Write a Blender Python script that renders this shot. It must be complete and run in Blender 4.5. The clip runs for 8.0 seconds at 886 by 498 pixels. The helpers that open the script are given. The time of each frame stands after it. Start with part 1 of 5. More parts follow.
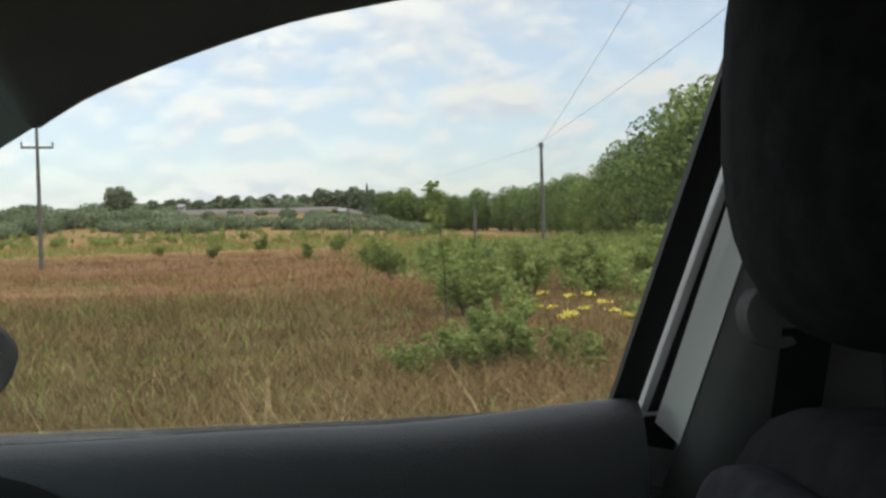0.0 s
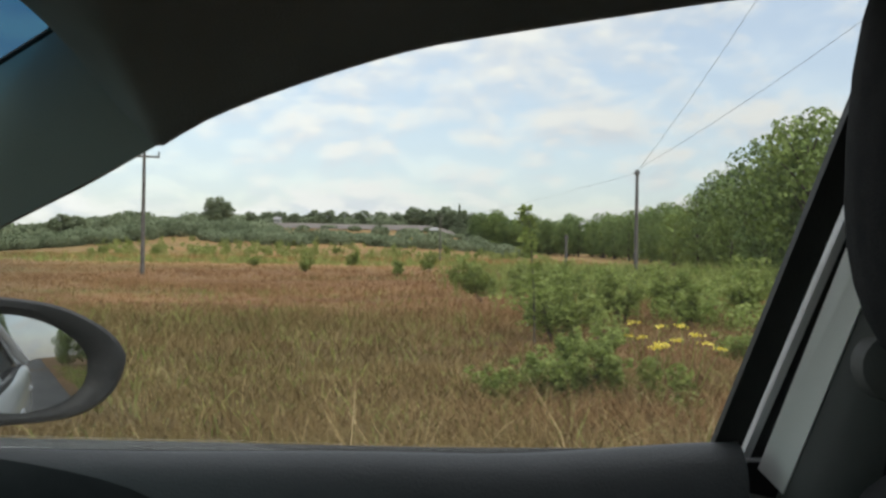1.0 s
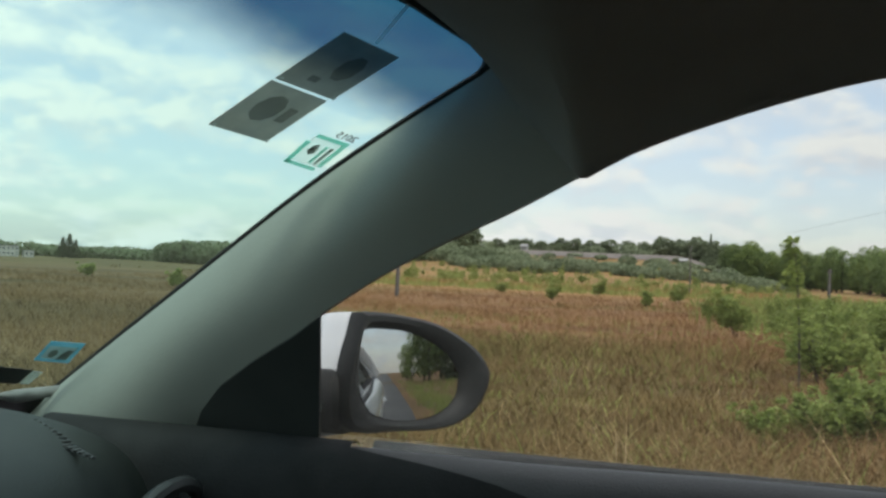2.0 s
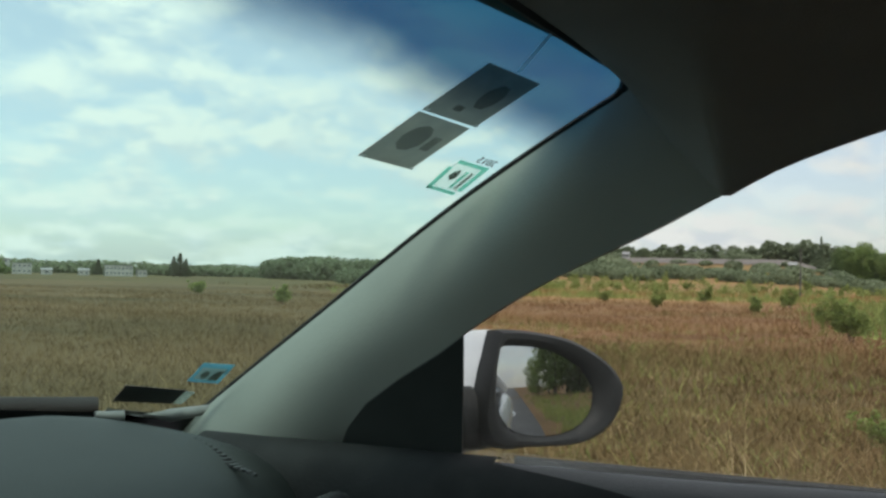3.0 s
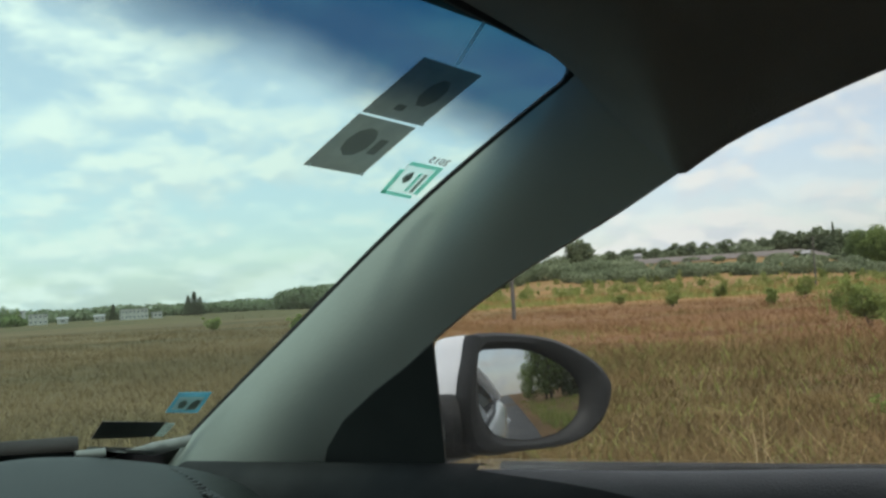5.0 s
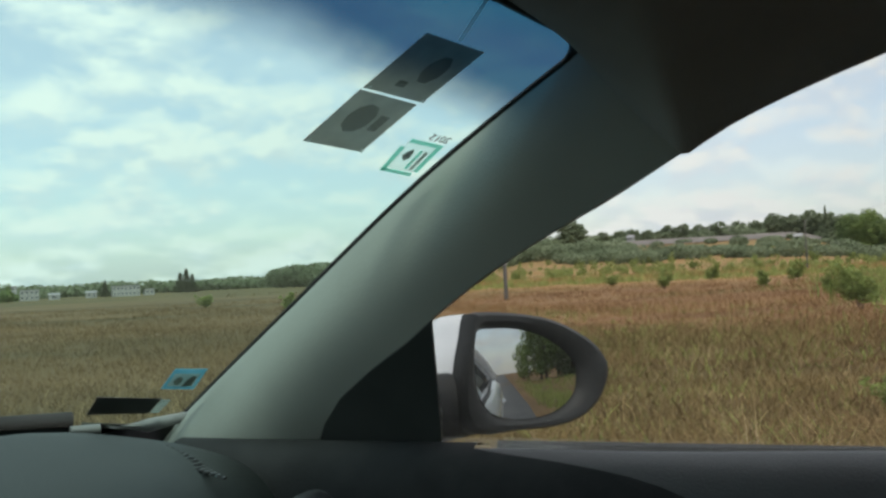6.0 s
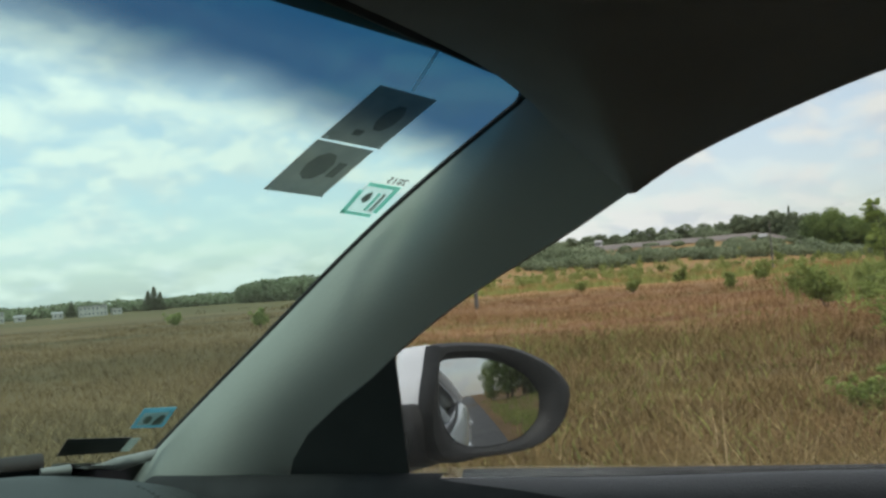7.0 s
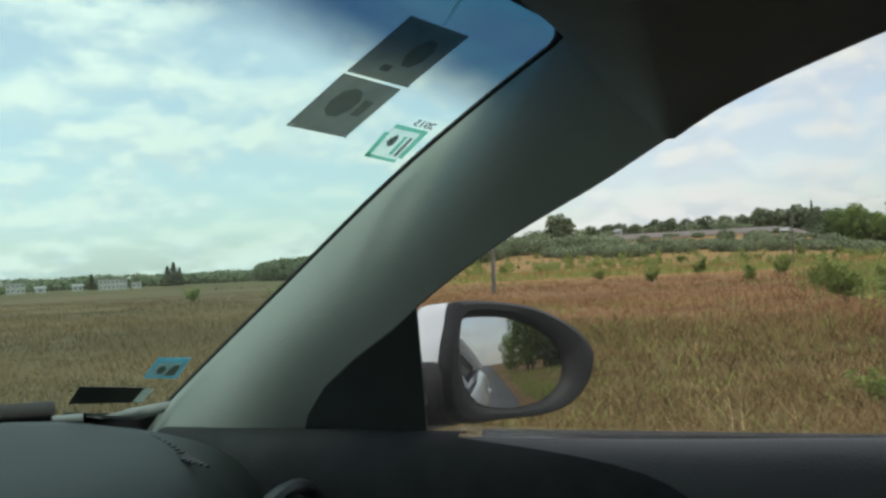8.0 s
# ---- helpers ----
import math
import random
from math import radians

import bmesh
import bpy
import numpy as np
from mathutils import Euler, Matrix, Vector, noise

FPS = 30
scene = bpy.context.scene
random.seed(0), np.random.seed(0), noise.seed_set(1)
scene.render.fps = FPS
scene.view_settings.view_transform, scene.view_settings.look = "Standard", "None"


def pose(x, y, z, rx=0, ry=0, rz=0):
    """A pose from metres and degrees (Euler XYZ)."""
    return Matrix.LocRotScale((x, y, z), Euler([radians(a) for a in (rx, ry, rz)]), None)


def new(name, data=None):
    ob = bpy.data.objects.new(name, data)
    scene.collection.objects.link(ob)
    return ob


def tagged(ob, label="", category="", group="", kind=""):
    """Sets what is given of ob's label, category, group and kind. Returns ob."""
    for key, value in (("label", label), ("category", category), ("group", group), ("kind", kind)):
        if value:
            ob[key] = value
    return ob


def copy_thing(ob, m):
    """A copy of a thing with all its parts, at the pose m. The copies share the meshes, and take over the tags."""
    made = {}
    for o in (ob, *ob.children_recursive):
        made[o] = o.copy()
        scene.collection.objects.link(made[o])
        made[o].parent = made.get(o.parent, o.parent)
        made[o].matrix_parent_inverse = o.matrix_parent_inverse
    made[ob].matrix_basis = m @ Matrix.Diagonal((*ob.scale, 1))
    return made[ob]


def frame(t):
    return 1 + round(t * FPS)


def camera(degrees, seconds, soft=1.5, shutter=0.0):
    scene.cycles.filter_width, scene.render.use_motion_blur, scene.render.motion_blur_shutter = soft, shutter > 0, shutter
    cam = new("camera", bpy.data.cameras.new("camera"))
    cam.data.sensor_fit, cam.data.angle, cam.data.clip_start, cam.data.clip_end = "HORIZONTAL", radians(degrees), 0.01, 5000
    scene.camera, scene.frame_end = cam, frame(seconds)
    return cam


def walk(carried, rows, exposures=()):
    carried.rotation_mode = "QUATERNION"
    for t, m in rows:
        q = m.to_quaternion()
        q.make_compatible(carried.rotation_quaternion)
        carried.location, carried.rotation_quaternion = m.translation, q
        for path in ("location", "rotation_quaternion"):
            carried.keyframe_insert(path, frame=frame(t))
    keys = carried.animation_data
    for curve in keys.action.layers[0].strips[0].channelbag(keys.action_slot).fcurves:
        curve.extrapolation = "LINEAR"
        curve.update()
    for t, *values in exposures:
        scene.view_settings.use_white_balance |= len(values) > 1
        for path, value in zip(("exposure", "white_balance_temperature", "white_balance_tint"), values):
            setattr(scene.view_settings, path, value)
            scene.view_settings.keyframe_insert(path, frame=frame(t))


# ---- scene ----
# ---- the camera and its path: the car is at rest, x to its right, y ahead, z up ----
cam = camera(48.5, 8.0, soft=2.7)
PATH = [
    (0, -0.299, 0.259, 1.141, -93.70, -1.05, 1.69),
    (0.5, -0.285, 0.225, 1.164, -95.17, 0.07, 0.64),
    (1, -0.297, 0.273, 1.148, -88.44, 0.25, -0.94),
    (1.5, -0.308, 0.337, 1.117, -82.82, 0.31, -2.74),
    (2, -0.363, 0.413, 1.143, -74.23, 1.44, -2.59),
    (2.2, -0.374, 0.416, 1.156, -71.91, 2.01, -1.59),
    (3.3, -0.405, 0.451, 1.150, -66.25, 1.48, 0.08),
    (3.5, -0.386, 0.425, 1.172, -64.72, 1.41, 1.37),
    (4, -0.342, 0.428, 1.116, -66.79, 2.72, 0.76),
    (4.5, -0.376, 0.395, 1.177, -66.70, 2.81, 4.83),
    (4.7, -0.367, 0.409, 1.133, -67.40, 3.22, 3.39),
    (5.8, -0.352, 0.395, 1.153, -67.84, 2.18, 3.86),
    (6, -0.355, 0.415, 1.136, -67.98, 1.71, 2.86),
    (6.5, -0.342, 0.386, 1.146, -68.23, 0.53, 5.16),
    (7, -0.379, 0.393, 1.164, -69.72, 2.17, 4.58),
    (7.5, -0.354, 0.399, 1.144, -68.60, 1.68, 3.50),
    (8, -0.347, 0.415, 1.129, -68.68, 1.31, 2.81),
]
walk(cam, [(t, pose(x, y, z, 90 + p, r, yaw)) for t, x, y, z, yaw, p, r in PATH], [(0.0, 1.2), (1.0, 1.16), (2.0, 1.1), (3.3, 1.05), (8.0, 1.06)])

# ---- sky, clouds and sun ----
SUN_EL, SUN_AZ = radians(56), radians(222)      # from behind, on the driver's side


def build_world():
    w = bpy.data.worlds.new("sky")
    scene.world = w
    w.use_nodes = True
    nt = w.node_tree
    nt.nodes.clear()
    N, L = nt.nodes.new, nt.links.new
    out, bg = N("ShaderNodeOutputWorld"), N("ShaderNodeBackground")
    sky = N("ShaderNodeTexSky")
    sky.sky_type, sky.sun_disc = "NISHITA", False
    sky.sun_elevation, sky.sun_rotation = SUN_EL, SUN_AZ
    sky.air_density, sky.dust_density = 1.0, 1.5
    co, sep = N("ShaderNodeTexCoord"), N("ShaderNodeSeparateXYZ")
    L(co.outputs["Generated"], sep.inputs[0])

    def mth(op, a, b=None):
        m = N("ShaderNodeMath")
        m.operation = op
        for k, v in enumerate((a, b)):
            if v is None:
                continue
            if isinstance(v, (int, float)):
                m.inputs[k].default_value = v
            else:
                L(v, m.inputs[k])
        return m.outputs[0]
    # clouds on a flat layer overhead, flattening towards the horizon
    up = mth("ADD", mth("MAXIMUM", sep.outputs["Z"], 0.0), 0.36)
    cx, cy = mth("DIVIDE", sep.outputs["X"], up), mth("DIVIDE", sep.outputs["Y"], up)
    comb = N("ShaderNodeCombineXYZ")
    L(cx, comb.inputs[0])
    L(cy, comb.inputs[1])

    def cloud(scale, detail, rough, nearer=1.0, distort=0.2, puffs=0.0):
        sc = N("ShaderNodeVectorMath")
        sc.operation = "SCALE"
        sc.inputs["Scale"].default_value = nearer
        L(comb.outputs[0], sc.inputs[0])
        n = N("ShaderNodeTexNoise")
        n.inputs["Scale"].default_value, n.inputs["Detail"].default_value = scale, detail
        n.inputs["Roughness"].default_value, n.inputs["Distortion"].default_value = rough, distort
        L(sc.outputs[0], n.inputs["Vector"])
        if not puffs:
            return n.outputs["Fac"]
        wp, vo = N("ShaderNodeVectorMath"), N("ShaderNodeTexVoronoi")
        wp.operation = "MULTIPLY_ADD"
        L(n.outputs["Color"], wp.inputs[0])
        wp.inputs[1].default_value = (0.16, 0.16, 0.16)
        L(sc.outputs[0], wp.inputs[2])
        L(wp.outputs[0], vo.inputs["Vector"])
        vo.feature = "SMOOTH_F1"
        vo.inputs["Scale"].default_value, vo.inputs["Detail"].default_value = puffs, 3.0
        vo.inputs["Roughness"].default_value, vo.inputs["Smoothness"].default_value = 0.5, 0.35
        return mth("ADD", mth("MULTIPLY", n.outputs["Fac"], 0.55), mth("MULTIPLY", mth("SUBTRACT", 1.0, vo.outputs["Distance"]), 0.40))
    big = cloud(2.1, 5.0, 0.5)
    lumps = cloud(6.0, 9.0, 0.60, puffs=7.0)
    cover = N("ShaderNodeValToRGB")
    cover.color_ramp.elements[0].position, cover.color_ramp.elements[1].position = 0.36, 0.49
    cover.color_ramp.elements[0].color = (0.50, 0.50, 0.50, 1)
    L(mth("ADD", mth("MULTIPLY", big, 0.55), mth("MULTIPLY", lumps, 0.45)), cover.inputs[0])
    # sunlit heads and grey undersides
    lit = mth("SUBTRACT", lumps, cloud(6.0, 9.0, 0.60, 0.968, puffs=7.0))
    lit2 = mth("SUBTRACT", big, cloud(2.1, 5.0, 0.5, 0.93))
    tone = mth("ADD", mth("MULTIPLY", lit, 2.7), mth("ADD", mth("MULTIPLY", lit2, 1.6), 0.5))
    shade = N("ShaderNodeValToRGB")
    e = shade.color_ramp.elements
    e[0].position, e[0].color = 0.22, (4.25, 4.45, 4.75, 1)
    e[1].position, e[1].color = 0.80, (5.2, 5.2, 5.12, 1)
    L(tone, shade.inputs[0])
    # thinner, brighter cloud in the direction of travel
    ahead = mth("MAXIMUM", mth("ADD", mth("MULTIPLY", sep.outputs["Y"], 0.9), mth("MULTIPLY", sep.outputs["X"], 0.2)), 0.0)
    gain = N("ShaderNodeVectorMath")
    gain.operation = "SCALE"
    L(shade.outputs[0], gain.inputs[0])
    high = N("ShaderNodeMapRange")
    high.interpolation_type = "SMOOTHSTEP"
    high.inputs["From Min"].default_value, high.inputs["From Max"].default_value = 0.40, 0.85
    L(sep.outputs["Z"], high.inputs["Value"])
    low = N("ShaderNodeMapRange")
    low.interpolation_type = "SMOOTHSTEP"
    low.inputs["From Max"].default_value, low.inputs["To Min"].default_value, low.inputs["To Max"].default_value = 0.32, -0.15, 0.0
    L(sep.outputs["Z"], low.inputs["Value"])
    # an overcast sky is brightest overhead and dims towards the horizon
    L(mth("ADD", mth("ADD", mth("MULTIPLY", ahead, 0.47), 0.88), mth("ADD", mth("MULTIPLY", high.outputs[0], 0.8), low.outputs[0])), gain.inputs["Scale"])
    mix = N("ShaderNodeMixRGB")
    L(cover.outputs[0], mix.inputs[0])
    L(sky.outputs[0], mix.inputs[1])
    L(gain.outputs[0], mix.inputs[2])
    L(mix.outputs[0], bg.inputs["Color"])
    bg.inputs["Strength"].default_value = 0.094
    L(bg.outputs[0], out.inputs[0])


build_world()
sun = new("sun", bpy.data.lights.new("sun", "SUN"))
sun.data.energy, sun.data.angle, sun.data.color = 1.15, radians(12), (1.0, 0.95, 0.87)
sun.rotation_euler = Vector((math.sin(SUN_AZ) * math.cos(SUN_EL), math.cos(SUN_AZ) * math.cos(SUN_EL), math.sin(SUN_EL))).to_track_quat("Z", "Y").to_euler()


# ---- materials ----
def material(name, c1, c2, scale=8.0, rough=0.6, bump=0.1, bscale=80.0, metal=0.0, spec=0.5, island=0.0, coat=0.0, sub=0.0, clear=0.0):
    """Two colours mixed by noise at two scales, with fine relief."""
    m = bpy.data.materials.new(name)
    m.use_nodes = True
    nt = m.node_tree
    N, L = nt.nodes.new, nt.links.new
    b = nt.nodes["Principled BSDF"]
    co = N("ShaderNodeTexCoord")
    n1, n2 = N("ShaderNodeTexNoise"), N("ShaderNodeTexNoise")
    n1.inputs["Scale"].default_value, n1.inputs["Detail"].default_value = scale, 6
    n2.inputs["Scale"].default_value, n2.inputs["Detail"].default_value = bscale, 3
    L(co.outputs["Object"], n1.inputs["Vector"])
    L(co.outputs["Object"], n2.inputs["Vector"])
    ramp = N("ShaderNodeValToRGB")
    ramp.color_ramp.elements[0].position, ramp.color_ramp.elements[1].position = 0.35, 0.65
    ramp.color_ramp.elements[0].color, ramp.color_ramp.elements[1].color = (*c1, 1), (*c2, 1)
    L(n1.outputs["Fac"], ramp.inputs[0])
    colour = ramp.outputs[0]
    if island:
        g, hs = N("ShaderNodeNewGeometry"), N("ShaderNodeHueSaturation")
        mr = N("ShaderNodeMapRange")
        mr.inputs["To Min"].default_value, mr.inputs["To Max"].default_value = 1 - island, 1 + island
        L(g.outputs["Random Per Island"], mr.inputs["Value"])
        L(mr.outputs[0], hs.inputs["Value"])
        L(colour, hs.inputs["Color"])
        colour = hs.outputs[0]
    L(colour, b.inputs["Base Color"])
    b.inputs["Roughness"].default_value, b.inputs["Metallic"].default_value = rough, metal
    b.inputs["Specular IOR Level"].default_value = spec
    b.inputs["Coat Weight"].default_value = coat
    if bump:
        bp = N("ShaderNodeBump")
        bp.inputs["Strength"].default_value, bp.inputs["Distance"].default_value = bump, 0.002
        L(n2.outputs["Fac"], bp.inputs["Height"])
        L(bp.outputs[0], b.inputs["Normal"])
    if sub:
        tr, mx = N("ShaderNodeBsdfTranslucent"), N("ShaderNodeMixShader")
        mx.inputs[0].default_value = sub
        L(colour, tr.inputs["Color"])
        L(b.outputs[0], mx.inputs[1])
        L(tr.outputs[0], mx.inputs[2])
        L(mx.outputs[0], nt.nodes["Material Output"].inputs["Surface"])
    if clear:
        tp, mx = N("ShaderNodeBsdfTransparent"), N("ShaderNodeMixShader")
        mx.inputs[0].default_value = clear
        L(nt.nodes["Material Output"].inputs["Surface"].links[0].from_socket, mx.inputs[1])
        L(tp.outputs[0], mx.inputs[2])
        L(mx.outputs[0], nt.nodes["Material Output"].inputs["Surface"])
    return m


def glass_material(name, tint, band=None, gloss=0.05, dust_haze=0.0):
    """A thin pane: clear or tinted, with a faint gloss. band: colour of the shade strip along the top of a windscreen."""
    m = bpy.data.materials.new(name)
    m.use_nodes = True
    nt = m.node_tree
    N, L = nt.nodes.new, nt.links.new
    nt.nodes.remove(nt.nodes["Principled BSDF"])
    t, g, mx = N("ShaderNodeBsdfTransparent"), N("ShaderNodeBsdfGlossy"), N("ShaderNodeMixShader")
    g.inputs["Roughness"].default_value = 0.02
    t.inputs["Color"].default_value = (*tint, 1)
    fr, ml = N("ShaderNodeFresnel"), N("ShaderNodeMath")
    fr.inputs["IOR"].default_value = 1.45
    ml.operation = "MULTIPLY"
    ml.inputs[1].default_value = gloss * 10
    L(fr.outputs[0], ml.inputs[0])
    L(ml.outputs[0], mx.inputs[0])
    if band:
        co, sep, ns = N("ShaderNodeTexCoord"), N("ShaderNodeSeparateXYZ"), N("ShaderNodeTexNoise")
        L(co.outputs["Object"], sep.inputs[0])
        L(co.outputs["Object"], ns.inputs["Vector"])
        ns.inputs["Scale"].default_value = 9.0
        # the strip follows the glass's bowed upper edge
        x2, ax, ad, nz = N("ShaderNodeMath"), N("ShaderNodeMath"), N("ShaderNodeMath"), N("ShaderNodeMath")
        x2.operation = "POWER"
        x2.inputs[1].default_value = 2
        L(sep.outputs["X"], x2.inputs[0])
        ax.operation, ad.operation, nz.operation = "MULTIPLY_ADD", "ADD", "MULTIPLY_ADD"
        ax.inputs[1].default_value = 0.33
        L(x2.outputs[0], ax.inputs[0])
        L(sep.outputs["Y"], ax.inputs[2])
        nz.inputs[1].default_value, nz.inputs[2].default_value = 0.03, -0.015
        L(ns.outputs["Fac"], nz.inputs[0])
        L(ax.outputs[0], ad.inputs[0])
        L(nz.outputs[0], ad.inputs[1])
        mr = N("ShaderNodeMapRange")
        mr.interpolation_type = "SMOOTHSTEP"
        mr.inputs["From Min"].default_value, mr.inputs["From Max"].default_value = 0.797, 0.872
        L(ad.outputs[0], mr.inputs["Value"])
        mc = N("ShaderNodeMixRGB")
        mc.inputs[1].default_value, mc.inputs[2].default_value = (*band, 1), (*tint, 1)
        L(mr.outputs[0], mc.inputs[0])
        L(mc.outputs[0], t.inputs["Color"])
    L(t.outputs[0], mx.inputs[1])
    L(g.outputs[0], mx.inputs[2])
    surface = mx.outputs[0]
    # thin film: real windscreen dirt, and glare haze painted over both panes
    if dust_haze:
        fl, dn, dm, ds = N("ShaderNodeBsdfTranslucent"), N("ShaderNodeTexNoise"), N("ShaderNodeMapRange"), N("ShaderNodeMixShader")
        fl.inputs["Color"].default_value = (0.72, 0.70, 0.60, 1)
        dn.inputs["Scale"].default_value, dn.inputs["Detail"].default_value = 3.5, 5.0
        dm.inputs["To Min"].default_value, dm.inputs["To Max"].default_value = 0.5 * dust_haze, 1.5 * dust_haze
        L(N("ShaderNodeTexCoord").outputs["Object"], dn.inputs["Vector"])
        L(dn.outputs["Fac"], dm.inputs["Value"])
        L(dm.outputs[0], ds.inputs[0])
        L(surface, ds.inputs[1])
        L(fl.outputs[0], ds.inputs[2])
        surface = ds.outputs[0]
    L(surface, nt.nodes["Material Output"].inputs["Surface"])
    return m


def mirror_material():
    m = material("mirror_silver", (0.50, 0.52, 0.53), (0.53, 0.55, 0.56), rough=0.02, bump=0, metal=1.0)
    return m


M_TRIM = material("grey_trim_fabric", (0.285, 0.295, 0.265), (0.335, 0.345, 0.31), 3, 0.75, 0.25, 500, spec=0.25)
# one pillar plastic in two tones; the paler paints light on its front
M_BTRIM_LIT = material("lit_pillar_plastic", (0.80, 0.78, 0.73), (0.84, 0.82, 0.77), 3, 0.38, 0.1, 400, spec=0.7)
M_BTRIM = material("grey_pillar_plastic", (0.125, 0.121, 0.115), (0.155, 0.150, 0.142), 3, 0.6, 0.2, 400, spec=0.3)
M_LINER = material("dark_headliner_felt", (0.28, 0.28, 0.262), (0.34, 0.34, 0.318), 5, 0.9, 0.4, 600, spec=0.15)
M_DASH = material("dark_dash_plastic", (0.012, 0.0145, 0.0145), (0.019, 0.022, 0.022), 6, 0.55, 0.35, 420, spec=0.30)
M_DOOR = material("charcoal_door_plastic", (0.048, 0.048, 0.050), (0.062, 0.062, 0.064), 6, 0.55, 0.45, 380, spec=0.4)
M_BLACK = material("black_plastic", (0.012, 0.012, 0.013), (0.020, 0.020, 0.021), 10, 0.45, 0.2, 300)
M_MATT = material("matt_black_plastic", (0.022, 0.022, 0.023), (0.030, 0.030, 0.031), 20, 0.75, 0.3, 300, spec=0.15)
M_RUBBER = material("black_rubber", (0.010, 0.010, 0.010), (0.018, 0.018, 0.018), 20, 0.7, 0.2, 300)
M_FRAME = material("grey_black_seal", (0.022, 0.022, 0.020), (0.032, 0.032, 0.029), 12, 0.6, 0.2, 300)
M_CORNER = material("dark_corner_plastic", (0.040, 0.044, 0.042), (0.055, 0.059, 0.056), 8, 0.6, 0.3, 400, spec=0.35)
M_LABEL = material("dark_grey_label", (0.075, 0.080, 0.077), (0.095, 0.10, 0.097), 20, 0.7, 0.1, 300, sub=0.3)
M_MIRRORBACK = material("grey_mirror_plastic", (0.10, 0.105, 0.10), (0.13, 0.135, 0.13), 8, 0.6, 0.2, 400, spec=0.3)
M_PAINT = material("white_car_paint", (0.74, 0.74, 0.74), (0.80, 0.80, 0.80), 4, 0.25, 0.0, 10, coat=0.6)
M_BEZEL = material("charcoal_mirror_plastic", (0.010, 0.011, 0.0115), (0.016, 0.017, 0.0175), 10, 0.6, 0.25, 500, spec=0.3)
M_SEAT = material("black_seat_fabric", (0.017, 0.017, 0.018), (0.029, 0.028, 0.029), 30, 0.95, 0.5, 600, spec=0.15)
M_SEAT2 = material("grey_striped_seat_fabric", (0.03, 0.03, 0.035), (0.05, 0.048, 0.055), 40, 0.9, 0.5, 600, spec=0.15)
M_MIRROR = mirror_material()
# the side pane's film stands in for veiling glare
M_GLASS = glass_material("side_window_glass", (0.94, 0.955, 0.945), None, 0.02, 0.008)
M_REAR = glass_material("dark_rear_window_glass", (0.12, 0.13, 0.13), None, 0.02)
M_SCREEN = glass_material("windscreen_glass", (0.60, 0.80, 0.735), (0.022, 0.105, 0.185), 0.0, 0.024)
M_CARD = material("smoky_card", (0.19, 0.20, 0.165), (0.25, 0.26, 0.215), 40, 0.5, 0.1, 200, sub=0.5, clear=0.27)
M_CARD_DARK = material("dark_print", (0.11, 0.115, 0.095), (0.15, 0.155, 0.13), 60, 0.5, 0.1, 200, sub=0.45, clear=0.26)
M_PRINT = material("smoky_print", (0.12, 0.125, 0.105), (0.16, 0.165, 0.14), 60, 0.5, 0.1, 200, sub=0.5, clear=0.68)
M_GREEN = material("mint_green_print", (0.16, 0.66, 0.52), (0.22, 0.74, 0.60), 60, 0.5, 0, 100, sub=0.6, clear=0.35)
M_CLEARPRINT = material("pale_print", (0.70, 0.84, 0.80), (0.78, 0.88, 0.84), 60, 0.5, 0, 100, sub=0.7, clear=0.6)
M_BLUE = material("sky_blue_print", (0.16, 0.48, 0.60), (0.22, 0.55, 0.68), 60, 0.5, 0, 100, sub=0.5, clear=0.2)
M_PALE = material("pale_label_print", (0.38, 0.50, 0.50), (0.46, 0.56, 0.56), 60, 0.5, 0, 100, sub=0.5, clear=0.1)
M_GREYARM = material("grey_arm_paint", (0.040, 0.040, 0.040), (0.060, 0.060, 0.060), 30, 0.45, 0.1, 200)
M_SILVER = material("pale_grey_paint", (0.13, 0.13, 0.127), (0.19, 0.19, 0.185), 30, 0.4, 0.1, 200)
M_FLAP = material("beige_grey_plastic", (0.20, 0.19, 0.17), (0.26, 0.25, 0.225), 30, 0.7, 0.2, 200)
M_METAL = material("dull_metal", (0.35, 0.35, 0.35), (0.45, 0.45, 0.45), 30, 0.4, 0.1, 200, metal=0.8)
M_ASPHALT = material("grey_asphalt", (0.045, 0.045, 0.046), (0.07, 0.068, 0.066), 0.8, 0.9, 1.0, 60)
M_BARK = material("brown_bark", (0.05, 0.04, 0.03), (0.10, 0.08, 0.06), 3, 0.9, 1.0, 20)
M_POLE = material("weathered_pole_wood", (0.07, 0.065, 0.06), (0.12, 0.11, 0.10), 2, 0.85, 0.5, 20)
# far leaves lifted towards grey: aerial haze mixed into their base colour
M_FAR = material("hazed_far_leaf", (0.140, 0.172, 0.098), (0.195, 0.228, 0.138), 0.1, 0.8, 0, 1, island=0.16, spec=0.1, sub=0.35)
M_LEAF = material("tree_leaf_green", (0.135, 0.190, 0.050), (0.210, 0.270, 0.085), 0.25, 0.6, 0, 1, island=0.35, spec=0.2, sub=0.3)
M_LEAF_DARK = material("dark_leaf_green", (0.105, 0.155, 0.050), (0.165, 0.220, 0.078), 0.25, 0.6, 0, 1, island=0.35, spec=0.2, sub=0.25)
M_HERB = material("herb_green", (0.180, 0.225, 0.060), (0.300, 0.325, 0.105), 0.6, 0.6, 0, 1, island=0.35, spec=0.2, sub=0.5)
M_SHRUB = material("shrub_leaf_green", (0.180, 0.235, 0.062), (0.290, 0.340, 0.105), 0.6, 0.6, 0, 1, island=0.35, spec=0.2, sub=0.55)
